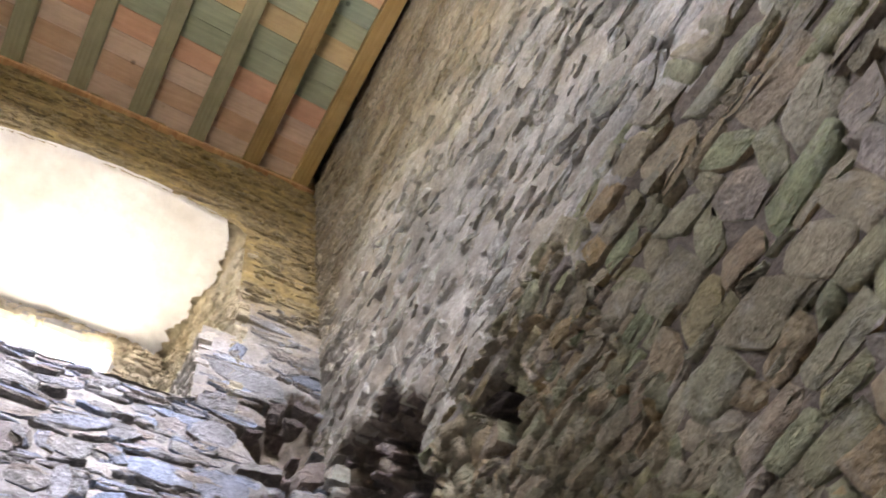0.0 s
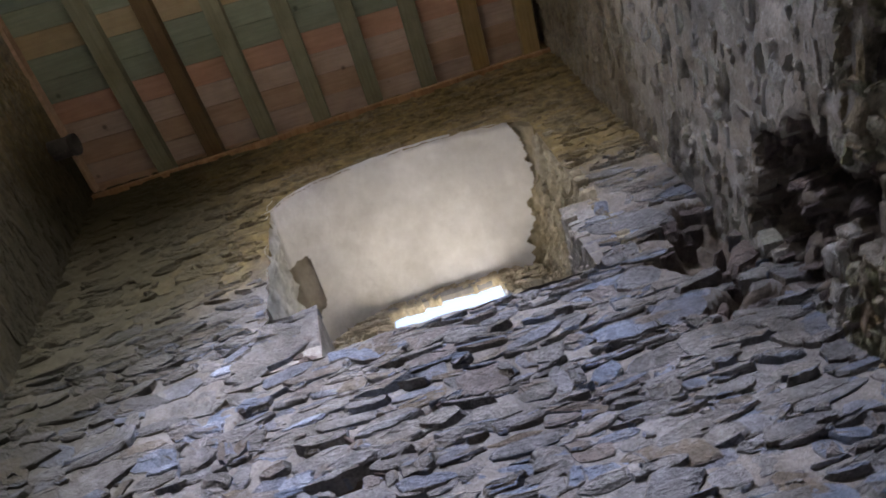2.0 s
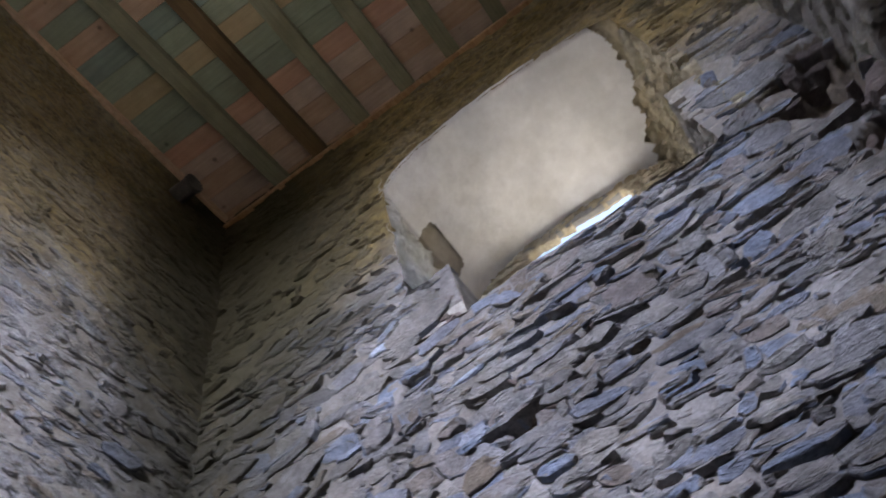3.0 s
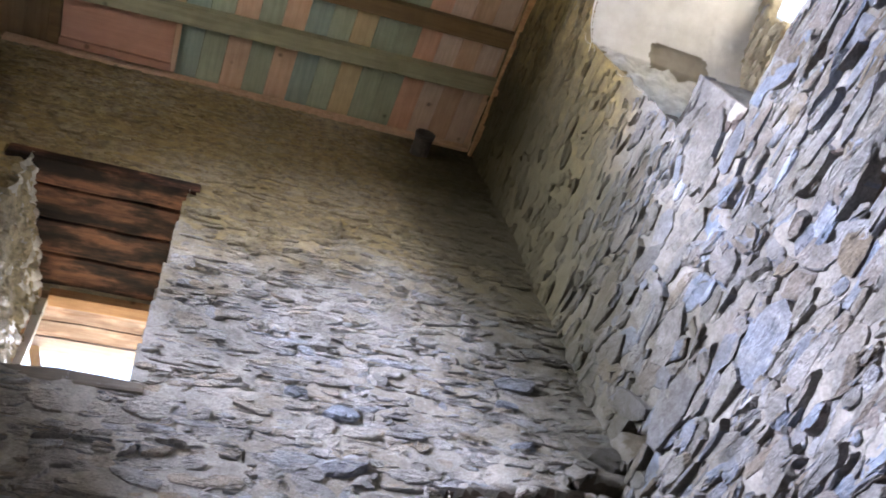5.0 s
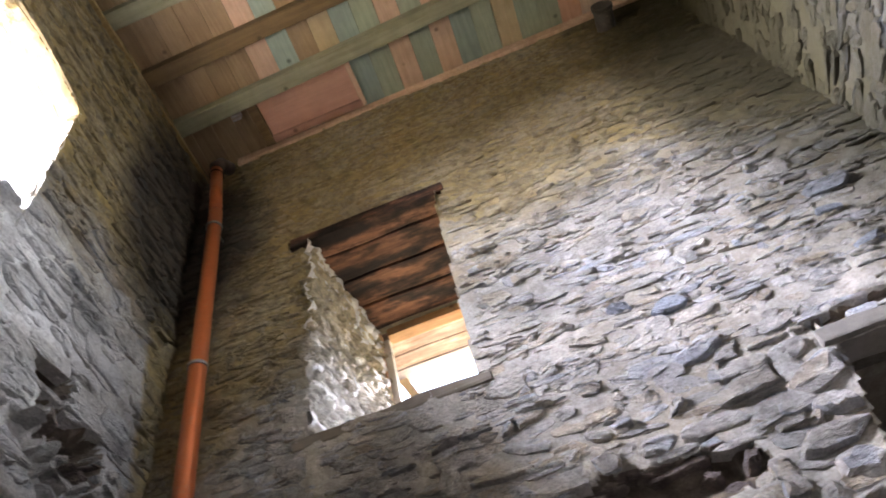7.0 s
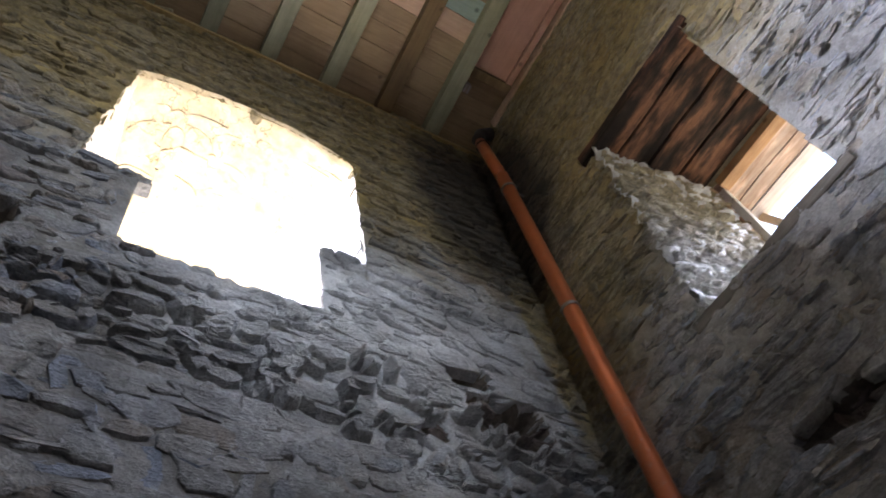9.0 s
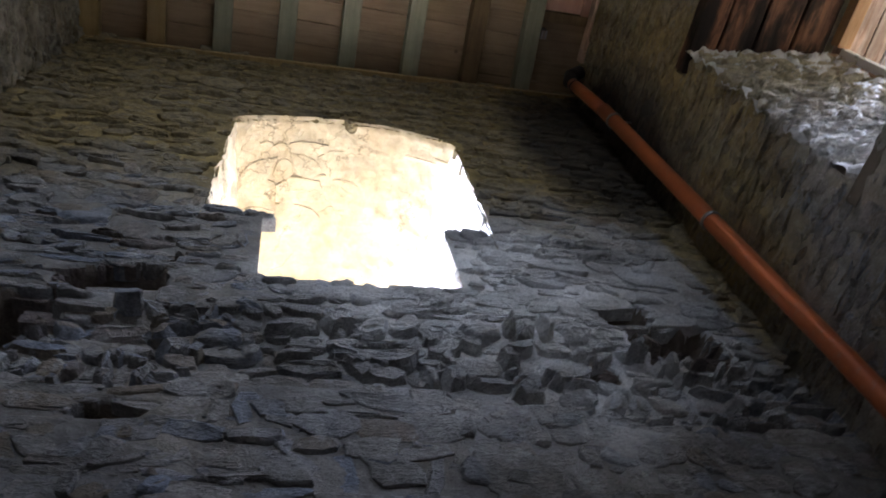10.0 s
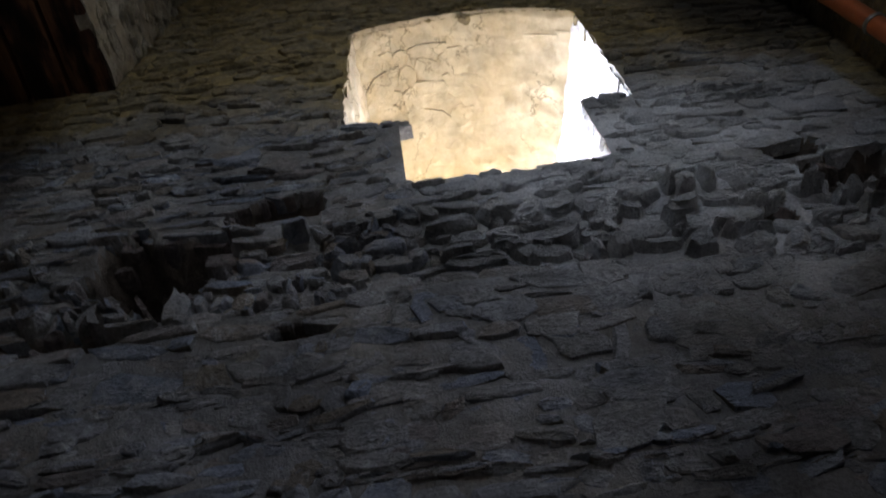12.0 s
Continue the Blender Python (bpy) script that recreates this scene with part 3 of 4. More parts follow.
def lay(wall, place, u0, u1, z0, z1, size, is_open, rng):
    """Rough courses of rubble over a wall; size(u, z) gives width, height and how far a stone stands out."""
    for pu0, pu1, pz0, pz1 in panels(u0, u1, z0, z1, rng):
        tight = wall == "south" and pz1 < 3.8
        rows, mean = [], size((pu0 + pu1) / 2, (pz0 + pz1) / 2)[1]
        while sum(rows) < pz1 - pz0 - 0.4 * mean:
            rows.append(mean * rng.choice((0.45, 0.7, 1.0, 1.0, 1.25, 1.6)) * rng.uniform(0.85, 1.15))
        fit, z = (pz1 - pz0) / sum(rows) if rows else 1, pz0
        for row in [r * fit for r in rows]:
            u = pu0 - rng.uniform(0, 0.06)
            while u < pu1:
                w, h, proud = size(u, z)
                w *= rng.choice((0.4, 0.6, 0.8, 1.0, 1.2, 1.6)) * rng.uniform(0.85, 1.15)
                w = min(w, (2.6 if tight else 5.0) * row)
                uc = u + w / 2
                zc = z + row / 2 + 0.10 * noise.noise(Vector((uc * 0.9, z * 0.7, len(wall)))) + rng.uniform(-0.2, 0.2) * row * (not tight)
                u += w
                hh = row * rng.uniform(0.75, 1.3)
                if any(is_open(uc + a * w, zc + b * hh) for a in (-0.42, 0, 0.42) for b in (-0.42, 0, 0.42)):
                    if w < 0.12 or any(is_open(uc + a * w, zc + b * hh) for a in (-0.22, 0, 0.22) for b in (-0.5, 0, 0.3)):
                        continue
                    w *= 0.5
                base, deep = plane_of(wall, uc, zc), hollow(wall, uc, zc)
                if deep > 0.08 and rng.random() < 0.4:
                    continue
                p = proud * rng.choice((0.2, 0.5, 0.8, 1.1, 1.6)) * rng.uniform(0.8, 1.2)
                if rng.random() < BIG[wall] and not any(is_open(uc + a * w, zc + b * hh) for a in (-0.8, 0, 0.8) for b in (-0.9, 0, 0.9)):
                    w, hh, p = w * 1.4, hh * 1.7, p * 0.8 + 0.008
                if deep > 0.06:
                    w, hh, p = w * rng.uniform(0.4, 0.9), hh * rng.uniform(0.8, 1.4), min(p + rng.uniform(0.0, 0.08), 0.9 * deep)
                if tight:
                    w, hh, p = w - 0.003, row * rng.uniform(0.96, 1.10), proud * rng.uniform(0.7, 1.3)
                yield uc, zc, w, hh, base, p
                for _ in range(0 if tight else rng.choice((0, 0, 1, 2))):
                    cu, cz = uc + w * rng.uniform(-0.55, 0.55), zc + hh * rng.choice((-0.5, 0.5)) * rng.uniform(0.85, 1.1)
                    if not is_open(cu, cz - 0.04) and not is_open(cu, cz + 0.02) and not is_open(cu + 0.03, cz) and not is_open(cu - 0.03, cz):
                        yield cu, cz, rng.uniform(0.03, 0.09), row * rng.uniform(0.2, 0.5), base, p * rng.uniform(0.4, 1.1)
            z += row


def masonry(wall, place, core, u0, u1, z0, z1, size, is_open, mat, near, extras=(), seed=1, rounded=False):
    """The stones of a wall: those of one stretch singly, the rest in one mesh."""
    rng = random.Random(seed)
    heap, core_heap, single = Heap(), Heap(), 0
    tight = wall == "south" and z1 < 3.8
    for uc, zc, w, h, base, proud in list(lay(wall, place, u0, u1, z0, z1, size, is_open, rng)) + list(extras):
        v, f = stone_mesh(rng, place, uc, zc, w, h, base, proud, rng.gauss(0, (0.06 if tight else 0.12) if hollow(wall, uc, zc) < 0.05 else 0.4), 1.0, tight)
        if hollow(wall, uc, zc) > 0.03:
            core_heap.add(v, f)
        elif near(uc, zc) and single < 300:
            mesh_obj("stone", v, f, mat, core, "", rounded)
            single += 1
        else:
            heap.add(v, f)
    tagged(mesh_obj("stonework", heap.verts, heap.faces, mat, core, "", rounded), kind="stuff")
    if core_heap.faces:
        tagged(mesh_obj("core_rubble", core_heap.verts, core_heap.faces, CORE_STONE, core, "dark brown rubble in the hollows of the wall"), kind="stuff")


# ---- ground, floor ----
bm = bmesh.new()
bmesh.ops.create_grid(bm, x_segments=40, y_segments=40, size=2000)
for v in bm.verts:
    v.co.z = -0.25
tagged(obj("ground", bm, EARTH), "dry earth and grass in the sun outside", "ground", kind="structure")
tagged(obj("floor", boxes((XC - 0.5, XA + 0.5, YD - 1.2, YB + 0.5, -0.2, 0.0)), FLOOR_EARTH), "trodden earth floor of the ruined tower", "floor", kind="structure")

# ---- wall cores, behind the rubble facing ----
OUT_E, OUT_W, OUT_N, OUT_S = XA + THICK, XC - THICK, YB + 1.55, YD - 1.1
IN = 0.42
TOP = 7.95
# east: a deep window recess with a seat on each side and a small window at its back
wall_e = tagged(obj("wall_east", boxes(
    (XA + IN, OUT_E, OUT_S, -0.86, 0, TOP), (XA + IN, OUT_E, 1.12, OUT_N, 0, TOP), (XA + IN, OUT_E, -0.86, 1.12, 0, 4.50), (XA + IN, OUT_E, -0.86, 1.12, 6.62, TOP),
    (XA + IN, OUT_E, -0.87, -0.865, 4.4, 4.5),
    (OUT_E - 0.02, OUT_E + 0.22, -0.36, 0.50, 4.4, 5.35), (XA - 0.02, XA + IN, YD - IN, YB + IN, 0, 2.42)), MORTAR), "thick rubble wall with a deep window recess", "wall", kind="structure")
wall_w = tagged(obj("wall_west", boxes(
    (OUT_W, XC - IN, OUT_S, -0.32, 0, TOP), (OUT_W, XC - IN, 1.18, OUT_N, 0, TOP), (OUT_W, XC - IN, -0.32, 1.18, 0, 4.38), (OUT_W, XC - IN, -0.32, 1.18, 6.50, TOP), (XC - IN, XC + 0.02, OUT_S, YB + IN, 0, 2.42)), MORTAR),
    "dark rubble wall with a deep bright window recess", "wall", kind="structure")
wall_n = tagged(obj("wall_north", boxes(
    (OUT_W, -0.98, YB + IN, OUT_N, 0, TOP), (-0.02, 0.95, YB + IN, OUT_N, 0, TOP), (1.84, OUT_E, YB + IN, OUT_N, 0, TOP), (-0.98, -0.02, YB + IN, OUT_N, 0, 4.05),
    (-0.98, -0.02, YB + IN, OUT_N, 5.95, TOP), (0.95, 1.84, YB + IN, OUT_N, 0, 1.98), (0.95, 1.84, YB + IN, OUT_N, 3.75, TOP), (0.95, 1.84, OUT_N - 0.3, OUT_N, 1.98, 3.75), (XC, 0.98, YB - 0.02, YB + IN, 0, 2.42), (1.76, XA, YB - 0.02, YB + IN, 0, 2.42), (0.98, 1.76, YB - 0.02, YB + IN, 0, 1.98)), MORTAR),
    "rubble wall with a timber-headed window and a doorway", "wall", kind="structure")
wall_s = tagged(obj("wall_south", boxes(
    (OUT_W, -1.46, OUT_S, YD - IN, 6.22, TOP), (-0.23, OUT_E, OUT_S, YD - IN, 0, TOP), (-1.46, -0.23, OUT_S, YD - IN, 6.22, TOP), (OUT_W, -0.23, OUT_S - 0.3, OUT_S, 0, 6.3), (-0.25, XA, YD - IN, YD + 0.02, 0, 2.42)), MORTAR),
    "rough rubble wall with a tall dark recess", "wall", kind="structure")

STEP = 0.016
skin("mortar", at_east, "east", YD - 0.42, YB + 0.12, 2.4, H + 0.35, STEP, GREY_MORTAR, wall_e, open_east)
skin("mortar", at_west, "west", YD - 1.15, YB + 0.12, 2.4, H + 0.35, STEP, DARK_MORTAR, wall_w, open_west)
skin("mortar", at_north, "north", XC - 0.10, XA + 0.10, 2.4, BOARDS + 0.35, STEP, LIMED_MORTAR, wall_n, open_north)
skin("mortar", at_south, "south", XC - 0.10, XA + 0.42, 2.4, BOARDS + 0.35, STEP, MORTAR, wall_s, open_south)


# ---- linings of the openings ----
def lining(name, place, nu, nv, mat, parent, rough=0.01, scale=9.0, label="", gap=None):
    """A crooked sheet over (0..1, 0..1); rough: its unevenness in metres."""
    verts, faces = [], []
    for j in range(nv + 1):
        for i in range(nu + 1):
            p, nrm = place(i / nu, j / nv)
            p, k = Vector(p), Vector(p) * scale
            verts.append(p + Vector(nrm) * rough * (noise.noise(k) + 0.5 * noise.noise(k * 2.7) + 0.3 * noise.noise(k * 6.1)))
    for j in range(nv):
        for i in range(nu):
            if gap and gap((i + 0.5) / nu, (j + 0.5) / nv):
                continue
            a = j * (nu + 1) + i
            faces.append((a, a + 1, a + nu + 2, a + nu + 1))
    return mesh_obj(name, [tuple(v) for v in verts], faces, mat, parent, label, True)


def mixed(a, b, t):
    return a + (b - a) * t


# east recess
E0, E1 = XA - 0.015, OUT_E
lining("soffit", lambda s, t: ((mixed(E0, E1, t), mixed(-0.83, 1.09, s), arch_inner(arch_east, mixed(-0.83, 1.09, s), t) - 0.16 * t), (0, 0, 1)), 200, 130, PLASTER, wall_e, 0.006, 6, "smooth white plastered soffit",
       lambda s, t: abs((s - 0.937) / 0.052) ** 6 + abs((t - 0.56) / (0.19 + 0.02 * noise.noise(Vector((s * 60, 0, 0))))) ** 6 < 1 or s < 0.05 + 0.035 * noise.noise(Vector((t * 8, 1.7, 0))) + 0.02 * noise.noise(Vector((t * 23, 5.7, 0))) + 0.06 * min(1.0, max(0.0, 2.5 * (t - 0.4))))
lining("bare_rubble", lambda s, t: ((mixed(E0, E1, t), mixed(-0.84, -0.50, s), arch_inner(arch_east, mixed(-0.84, -0.50, s), t) - 0.16 * t + 0.024), (0, 0, 1)), 40, 90, YELLOW_RUBBLE, wall_e, 0.02, 13, "bare rubble where plaster fell off")
part("window_head", worn(boxes((OUT_E - 0.02, OUT_E + 0.03, -0.36, 0.50, 6.30, 6.7), bevel=0.008), 0.01), PALE_STONE, wall_e, "grey stone head of the small window")
for y0, y1 in ((-0.90, -0.36), (0.50, 1.15)):
    part("window_side", worn(boxes((OUT_E - 0.02, OUT_E + 0.22, y0, y1, 4.4, 6.7), bevel=0.01), 0.012), PALE_STONE, wall_e, "grey stone side of the small window")
lining("niche", lambda s, t: ((mixed(2.5, 3.1, t), mixed(0.83, 1.08, s), arch_inner(arch_east, mixed(0.83, 1.08, s), 1.0) - 0.16 * (mixed(2.5, 3.1, t) - E0) / 1.115 + 0.022), (0, 0, 1)), 24, 30, NICHE_SHADE, wall_e, 0.010, 9)
lining("jamb", lambda s, t: ((mixed(E0, E1, t), mixed(0.98, 1.05, t), mixed(4.9, 6.5, s)), (0, 1, 0)), 50, 36, PALE_RUBBLE, wall_e, 0.04, 8, "limewashed stone jamb")
lining("jamb", lambda s, t: ((mixed(E0, E1, t), mixed(-0.83, -0.70, t), mixed(4.5, 6.5, s)), (0, 1, 0)), 80, 50, YELLOW_RUBBLE, wall_e, 0.05, 10, "yellowish rubble jamb")
lining("sill", lambda s, t: ((mixed(E0, E1 + 0.2, t), mixed(-0.83, 1.0, s), 4.56), (0, 0, 1)), 40, 24, DARK_SILL, wall_e, 0.03, 8)
part("window_seat", worn(boxes((XA + 0.01, OUT_E, 0.70, 1.12, 4.5, 4.99), bevel=0.02), 0.02), MORTAR, wall_e, "rubble window seat under limewash")
part("window_seat", worn(boxes((XA + 0.01, OUT_E, -0.86, -0.66, 4.5, 5.19), bevel=0.02), 0.02), MORTAR, wall_e, "rubble window seat under limewash")
# west recess
W0, W1 = XC + 0.015, OUT_W
lining("soffit", lambda s, t: ((mixed(W0, W1 - 0.16, t), mixed(-0.21, 1.15, s), arch_inner(arch_west, mixed(-0.21, 1.15, s), t) - 0.115 * t), (0, 0, 1)), 110, 90, OCHRE_PLASTER, wall_w, 0.012, 8, "rough ochre plastered soffit")
lining("jamb", lambda s, t: ((mixed(W0, W1, t), mixed(mixed(-0.26, -0.19, s), -0.10, t), mixed(5.0, 6.3, s)), (0, 1, 0)), 44, 30, OCHRE_PLASTER, wall_w, 0.02, 8)
lining("jamb", lambda s, t: ((mixed(W0, W1, t), mixed(1.14, 1.04, t), mixed(4.9, 6.35, s)), (0, 1, 0)), 44, 30, PALE_RUBBLE, wall_w, 0.02, 8)
# Unseen sill, coloured pale as a reflector that brightens the soffit.
lining("sill", lambda s, t: ((mixed(W0, W1, t), mixed(-0.3, 1.15, s), 4.43), (0, 0, 1)), 40, 24, PLASTER, wall_w, 0.025, 8, "pale sill")
part("window_seat", worn(boxes((OUT_W, XC - 0.01, -0.32, 0.01, 4.38, 5.06), bevel=0.02), 0.02), MORTAR, wall_w, "rubble window seat")
part("window_seat", worn(boxes((OUT_W, XC - 0.01, 0.90, 1.18, 4.38, 5.05), bevel=0.02), 0.02), MORTAR, wall_w, "rubble window seat")
# north window and doorway
N0 = YB - 0.01
lining("jamb", lambda s, t: ((mixed(mixed(-0.93, -0.86, s), -0.76, t), mixed(N0, YB + 0.92, t), mixed(4.05, 5.78, s)), (1, 0, 0)), 80, 44, PALE_RUBBLE, wall_n, 0.05, 12, "limewashed rubble jamb")
lining("jamb", lambda s, t: ((-0.108 + 0.05 * (mixed(4.05, 5.78, s) - 4.1) + 0.03 * t, mixed(N0 + 0.015, YB + 0.92, t), mixed(4.05, 5.78, s)), (1, 0, 0)), 60, 36, MORTAR, wall_n, 0.012, 10)
lining("sill", lambda s, t: ((mixed(-0.95, -0.04, s), mixed(N0, OUT_N, t), 4.10), (0, 0, 1)), 30, 30, DARK_SILL, wall_n, 0.02, 9)
lining("jamb", lambda s, t: ((1.212 - 0.24 * max(0.0, 3.59 - max(mixed(1.9, 3.75, s), 2.6)), mixed(N0, OUT_N - 0.3, t), mixed(1.9, 3.75, s)), (1, 0, 0)), 40, 24, MORTAR, wall_n, 0.02, 8)
lining("jamb", lambda s, t: ((1.75, mixed(N0, OUT_N - 0.3, t), mixed(1.9, 3.75, s)), (1, 0, 0)), 40, 24, MORTAR, wall_n, 0.02, 8)
# south recess
lining("jamb", lambda s, t: ((-0.37, mixed(YD + 0.01, OUT_S, t), mixed(0.0, 6.2, s)), (1, 0, 0)), 90, 30, MORTAR, wall_s, 0.03, 7)

# ---- ceiling of boards over joists ----
bm = bmesh.new()
MATS = [ORANGE, GREEN, BLUEGREEN, TAN, ROSE, SALMON, DIM_TAN]
TONES = (0, 4, 0, 4, 5, 1, 1, 3, 1, 2, 0, 1, 0, 1, 2, 3, 6, 2, 0, 6, 6, 6, 6, 6)
for k, tone in enumerate(TONES):
    x1 = 2.232 - 0.1748 * k
    sag = 0.004 * noise.noise(Vector((k * 3.7, 0.5, 0)))
    add_box(bm, x1 - 0.1718, x1, -1.17, YB + 0.45, BOARDS + sag, BOARDS + 0.03 + sag, 0.003, tone)
bm.transform(Matrix.Translation((0, 2.55, 0)) @ Matrix.Rotation(0.034, 4, "Z") @ Matrix.Translation((0, -2.55, 0)))
tagged(obj("ceiling", bm, MATS), "ceiling of green and orange painted boards", "ceiling", kind="structure")
tagged(obj("roof", boxes((OUT_W, OUT_E, OUT_S, OUT_N, BOARDS + 0.30, TOP + 0.1)), OLD_OAK), "boarded roof deck over the tower", "roof", kind="structure")


def joist(y0, y1, mat, word):
    bm = boxes((XC - 0.40, XA + 0.25, -0.065, 0.065, H, BOARDS - 0.004), bevel=0.006)
    ob = obj("ceiling_joist", bm, mat)
    slope = math.atan2(y1 - y0, 3.99)
    ob.matrix_world = Matrix.Translation((0, y0 + (y1 - y0) * 1.854 / 3.99, 0)) @ Matrix.Rotation(slope, 4, "Z")
    return tagged(ob, word + " softwood ceiling joist under painted boards", "joist", "ceiling joists")


for y0, y1, mat, word in ((2.100, 1.960, OLIVE_BEAM, "pale olive"), (1.650, 1.552, BROWN_BEAM, "brown"), (1.160, 1.114, OLIVE_BEAM, "pale olive"), (0.660, 0.660, OLIVE_BEAM, "pale olive"),
                          (0.192, 0.218, OLIVE_BEAM, "pale olive"), (-0.272, -0.230, OLIVE_BEAM, "pale olive"), (-0.734, -0.672, OCHRE_BEAM, "ochre"), (-1.185, -1.085, OCHRE_BEAM, "ochre")):
    joist(y0, y1, mat, word)
for x0, x1, w in ((2.085, 2.27, "east"), (-2.0, -1.815, "west")):
    tagged(obj("wall_plate", worn(boxes((x0, x1, YD - 0.3, YB + 0.4, H - 0.045, H - 0.003), bevel=0.006), 0.004), RED_PINE if w == "east" else OCHRE_BEAM), "thin timber plate on the wall top under the joists", "beam", "wall plates")
tagged(obj("ledger_board", worn(boxes((-1.55, 2.09, YB + 0.19, YB + 0.22, BOARDS - 0.10, BOARDS - 0.006), bevel=0.004), 0.003), ORANGE), "orange board along the wall under the ceiling", "board")
hatch = tagged(new("ceiling_hatch"), "pink painted hatch panel between joist and wall", "hatch")
part("panel", boxes((-1.180, -0.410, 2.090, 2.460, BOARDS - 0.05, BOARDS - 0.03), bevel=0.003), PINK, hatch)
part("rim", boxes((-1.200, -0.399, 2.465, 2.520, BOARDS - 0.075, BOARDS - 0.02), bevel=0.004), PINK, hatch)
part("rim", boxes((-0.405, -0.369, 2.080, 2.520, BOARDS - 0.07, BOARDS - 0.01), bevel=0.004), ORANGE, hatch)
part("rim", boxes((-1.261, -1.185, 2.080, 2.520, BOARDS - 0.09, BOARDS - 0.01), bevel=0.004), BROWN_BEAM, hatch)

tagged(obj("wood_block", worn(boxes((-1.40, -1.33, 2.16, 2.21, H + 0.02, BOARDS - 0.004), bevel=0.004), 0.003), PALE_BOARD), "small pale wooden block nailed under the boards", "block")

# ---- orange drain pipe in the corner ----
PX, PY = -1.60, 2.405
drain = tagged(new("drain_pipe"), "orange plastic drain pipe standing in the corner", "pipe")
part("pipe", tube([(PX, PY, 0.1), (PX, PY, 6.55)], 0.049), PVC, drain)
part("pipe", tube([(PX, PY, 6.5), (PX - 0.045, PY + 0.012, 7.24)], 0.046), PVC, drain, "dull orange upper length")
part("elbow", tube([(PX - 0.04, PY + 0.01, 7.15), (PX - 0.05, PY + 0.014, 7.31), (PX - 0.03, PY + 0.04, 7.39), (PX, PY + 0.13, 7.44)], 0.056), GREY_PVC, drain, "dark grey pipe elbow")
for cz in (4.91, 6.34):
    clip = part("clamp", tube([(PX, PY, cz - 0.012), (PX, PY, cz + 0.012)], 0.0565, wall=0.006), STEEL, drain, "thin metal pipe clamp")
    part("bolt", boxes((PX - 0.006, PX + 0.006, PY + 0.045, PY + 0.14, cz - 0.006, cz + 0.006), bevel=0.001), STEEL, clip)

vent = tagged(new("vent_pipe"), "short dark grey pipe stub jutting from the wall", "pipe")
part("stub", tube([(1.60, YB + 0.30, 7.26), (1.60, YB + 0.03, 7.26)], 0.075), GREY_PVC, vent)
part("rim", tube([(1.60, YB + 0.06, 7.26), (1.60, YB + 0.025, 7.26)], 0.082, wall=0.01), GREY_PVC, vent)

# ---- timber head, frame and sill of the north window ----
for k, (y0, y1, z, mat) in enumerate(((2.385, 2.55, 5.79, OLD_OAK), (2.56, 2.78, 5.785, OLD_OAK), (2.79, 3.02, 5.775, OLD_OAK), (3.03, 3.26, 5.765, OLD_OAK))):
    x0 = -1.0
    bm = boxes((x0, 0.03 - 0.05 * (k > 0), y0, y1, z, z + 0.10), bevel=0.012)
    bmesh.ops.subdivide_edges(bm, edges=bm.edges, cuts=3, use_grid_fill=True)
    tagged(obj("lintel_plank", worn(bm, 0.018, 7), mat, wall="wall_north"), "rough dark old timber over the window", "plank", "window lintel planks")
for y0, y1, z, mat, word in ((3.37, 3.525, 5.742, RED_BOARD, "rough reddish"), (3.527, 3.655, 5.736, RED_BOARD, "rough reddish"), (3.657, 3.80, 5.725, BLEACHED_BOARD, "sun-bleached pale")):
    bm = boxes((-0.99, -0.01, y0, y1, z, z + 0.1), bevel=0.005)
    bmesh.ops.subdivide_edges(bm, edges=bm.edges, cuts=3, use_grid_fill=True)
    tagged(obj("outer_plank", worn(bm, 0.009, 8), mat, wall="wall_north"), word + " timber over the window outside", "plank", "outer window planks")
frame_b = tagged(new("window_frame"), "plain pale pine window frame without glass", "window frame")
part("post", boxes((-0.80, -0.75, 3.27, 3.36, 4.1, 5.76), bevel=0.006), RED_PINE, frame_b, wall="wall_north")
part("stop", boxes((-0.749, -0.700, 3.30, 3.35, 4.1, 5.684), bevel=0.004), WHITE_PAINT, frame_b, "strip of worn white paint", wall="wall_north")
part("post", boxes((-0.09, -0.03, 3.27, 3.36, 4.1, 5.76), bevel=0.006), PALE_PINE, frame_b, wall="wall_north")
part("head", boxes((-0.699, -0.091, 3.27, 3.36, 5.685, 5.76), bevel=0.006), RED_PINE, frame_b, wall="wall_north")
bm = boxes((-0.03, 0.03, 3.74, 3.77, 0.0, 1.78), bevel=0.004)
bm.transform(Matrix.Translation((-0.22, 0, 4.06)) @ Matrix.Rotation(radians(-18), 4, "Y"))
part("brace", bm, PALE_PINE, frame_b, "pale diagonal brace outside", wall="wall_north")
bm = boxes((-1.02, -0.06, YB - 0.022, YB + 0.25, 4.03, 4.10), bevel=0.012)
bmesh.ops.subdivide_edges(bm, edges=bm.edges, cuts=5, use_grid_fill=True)
tagged(obj("window_sill_board", worn(bm, 0.022, 6), WEATHERED, wall="wall_north"), "weathered brown board on the window sill", "sill")

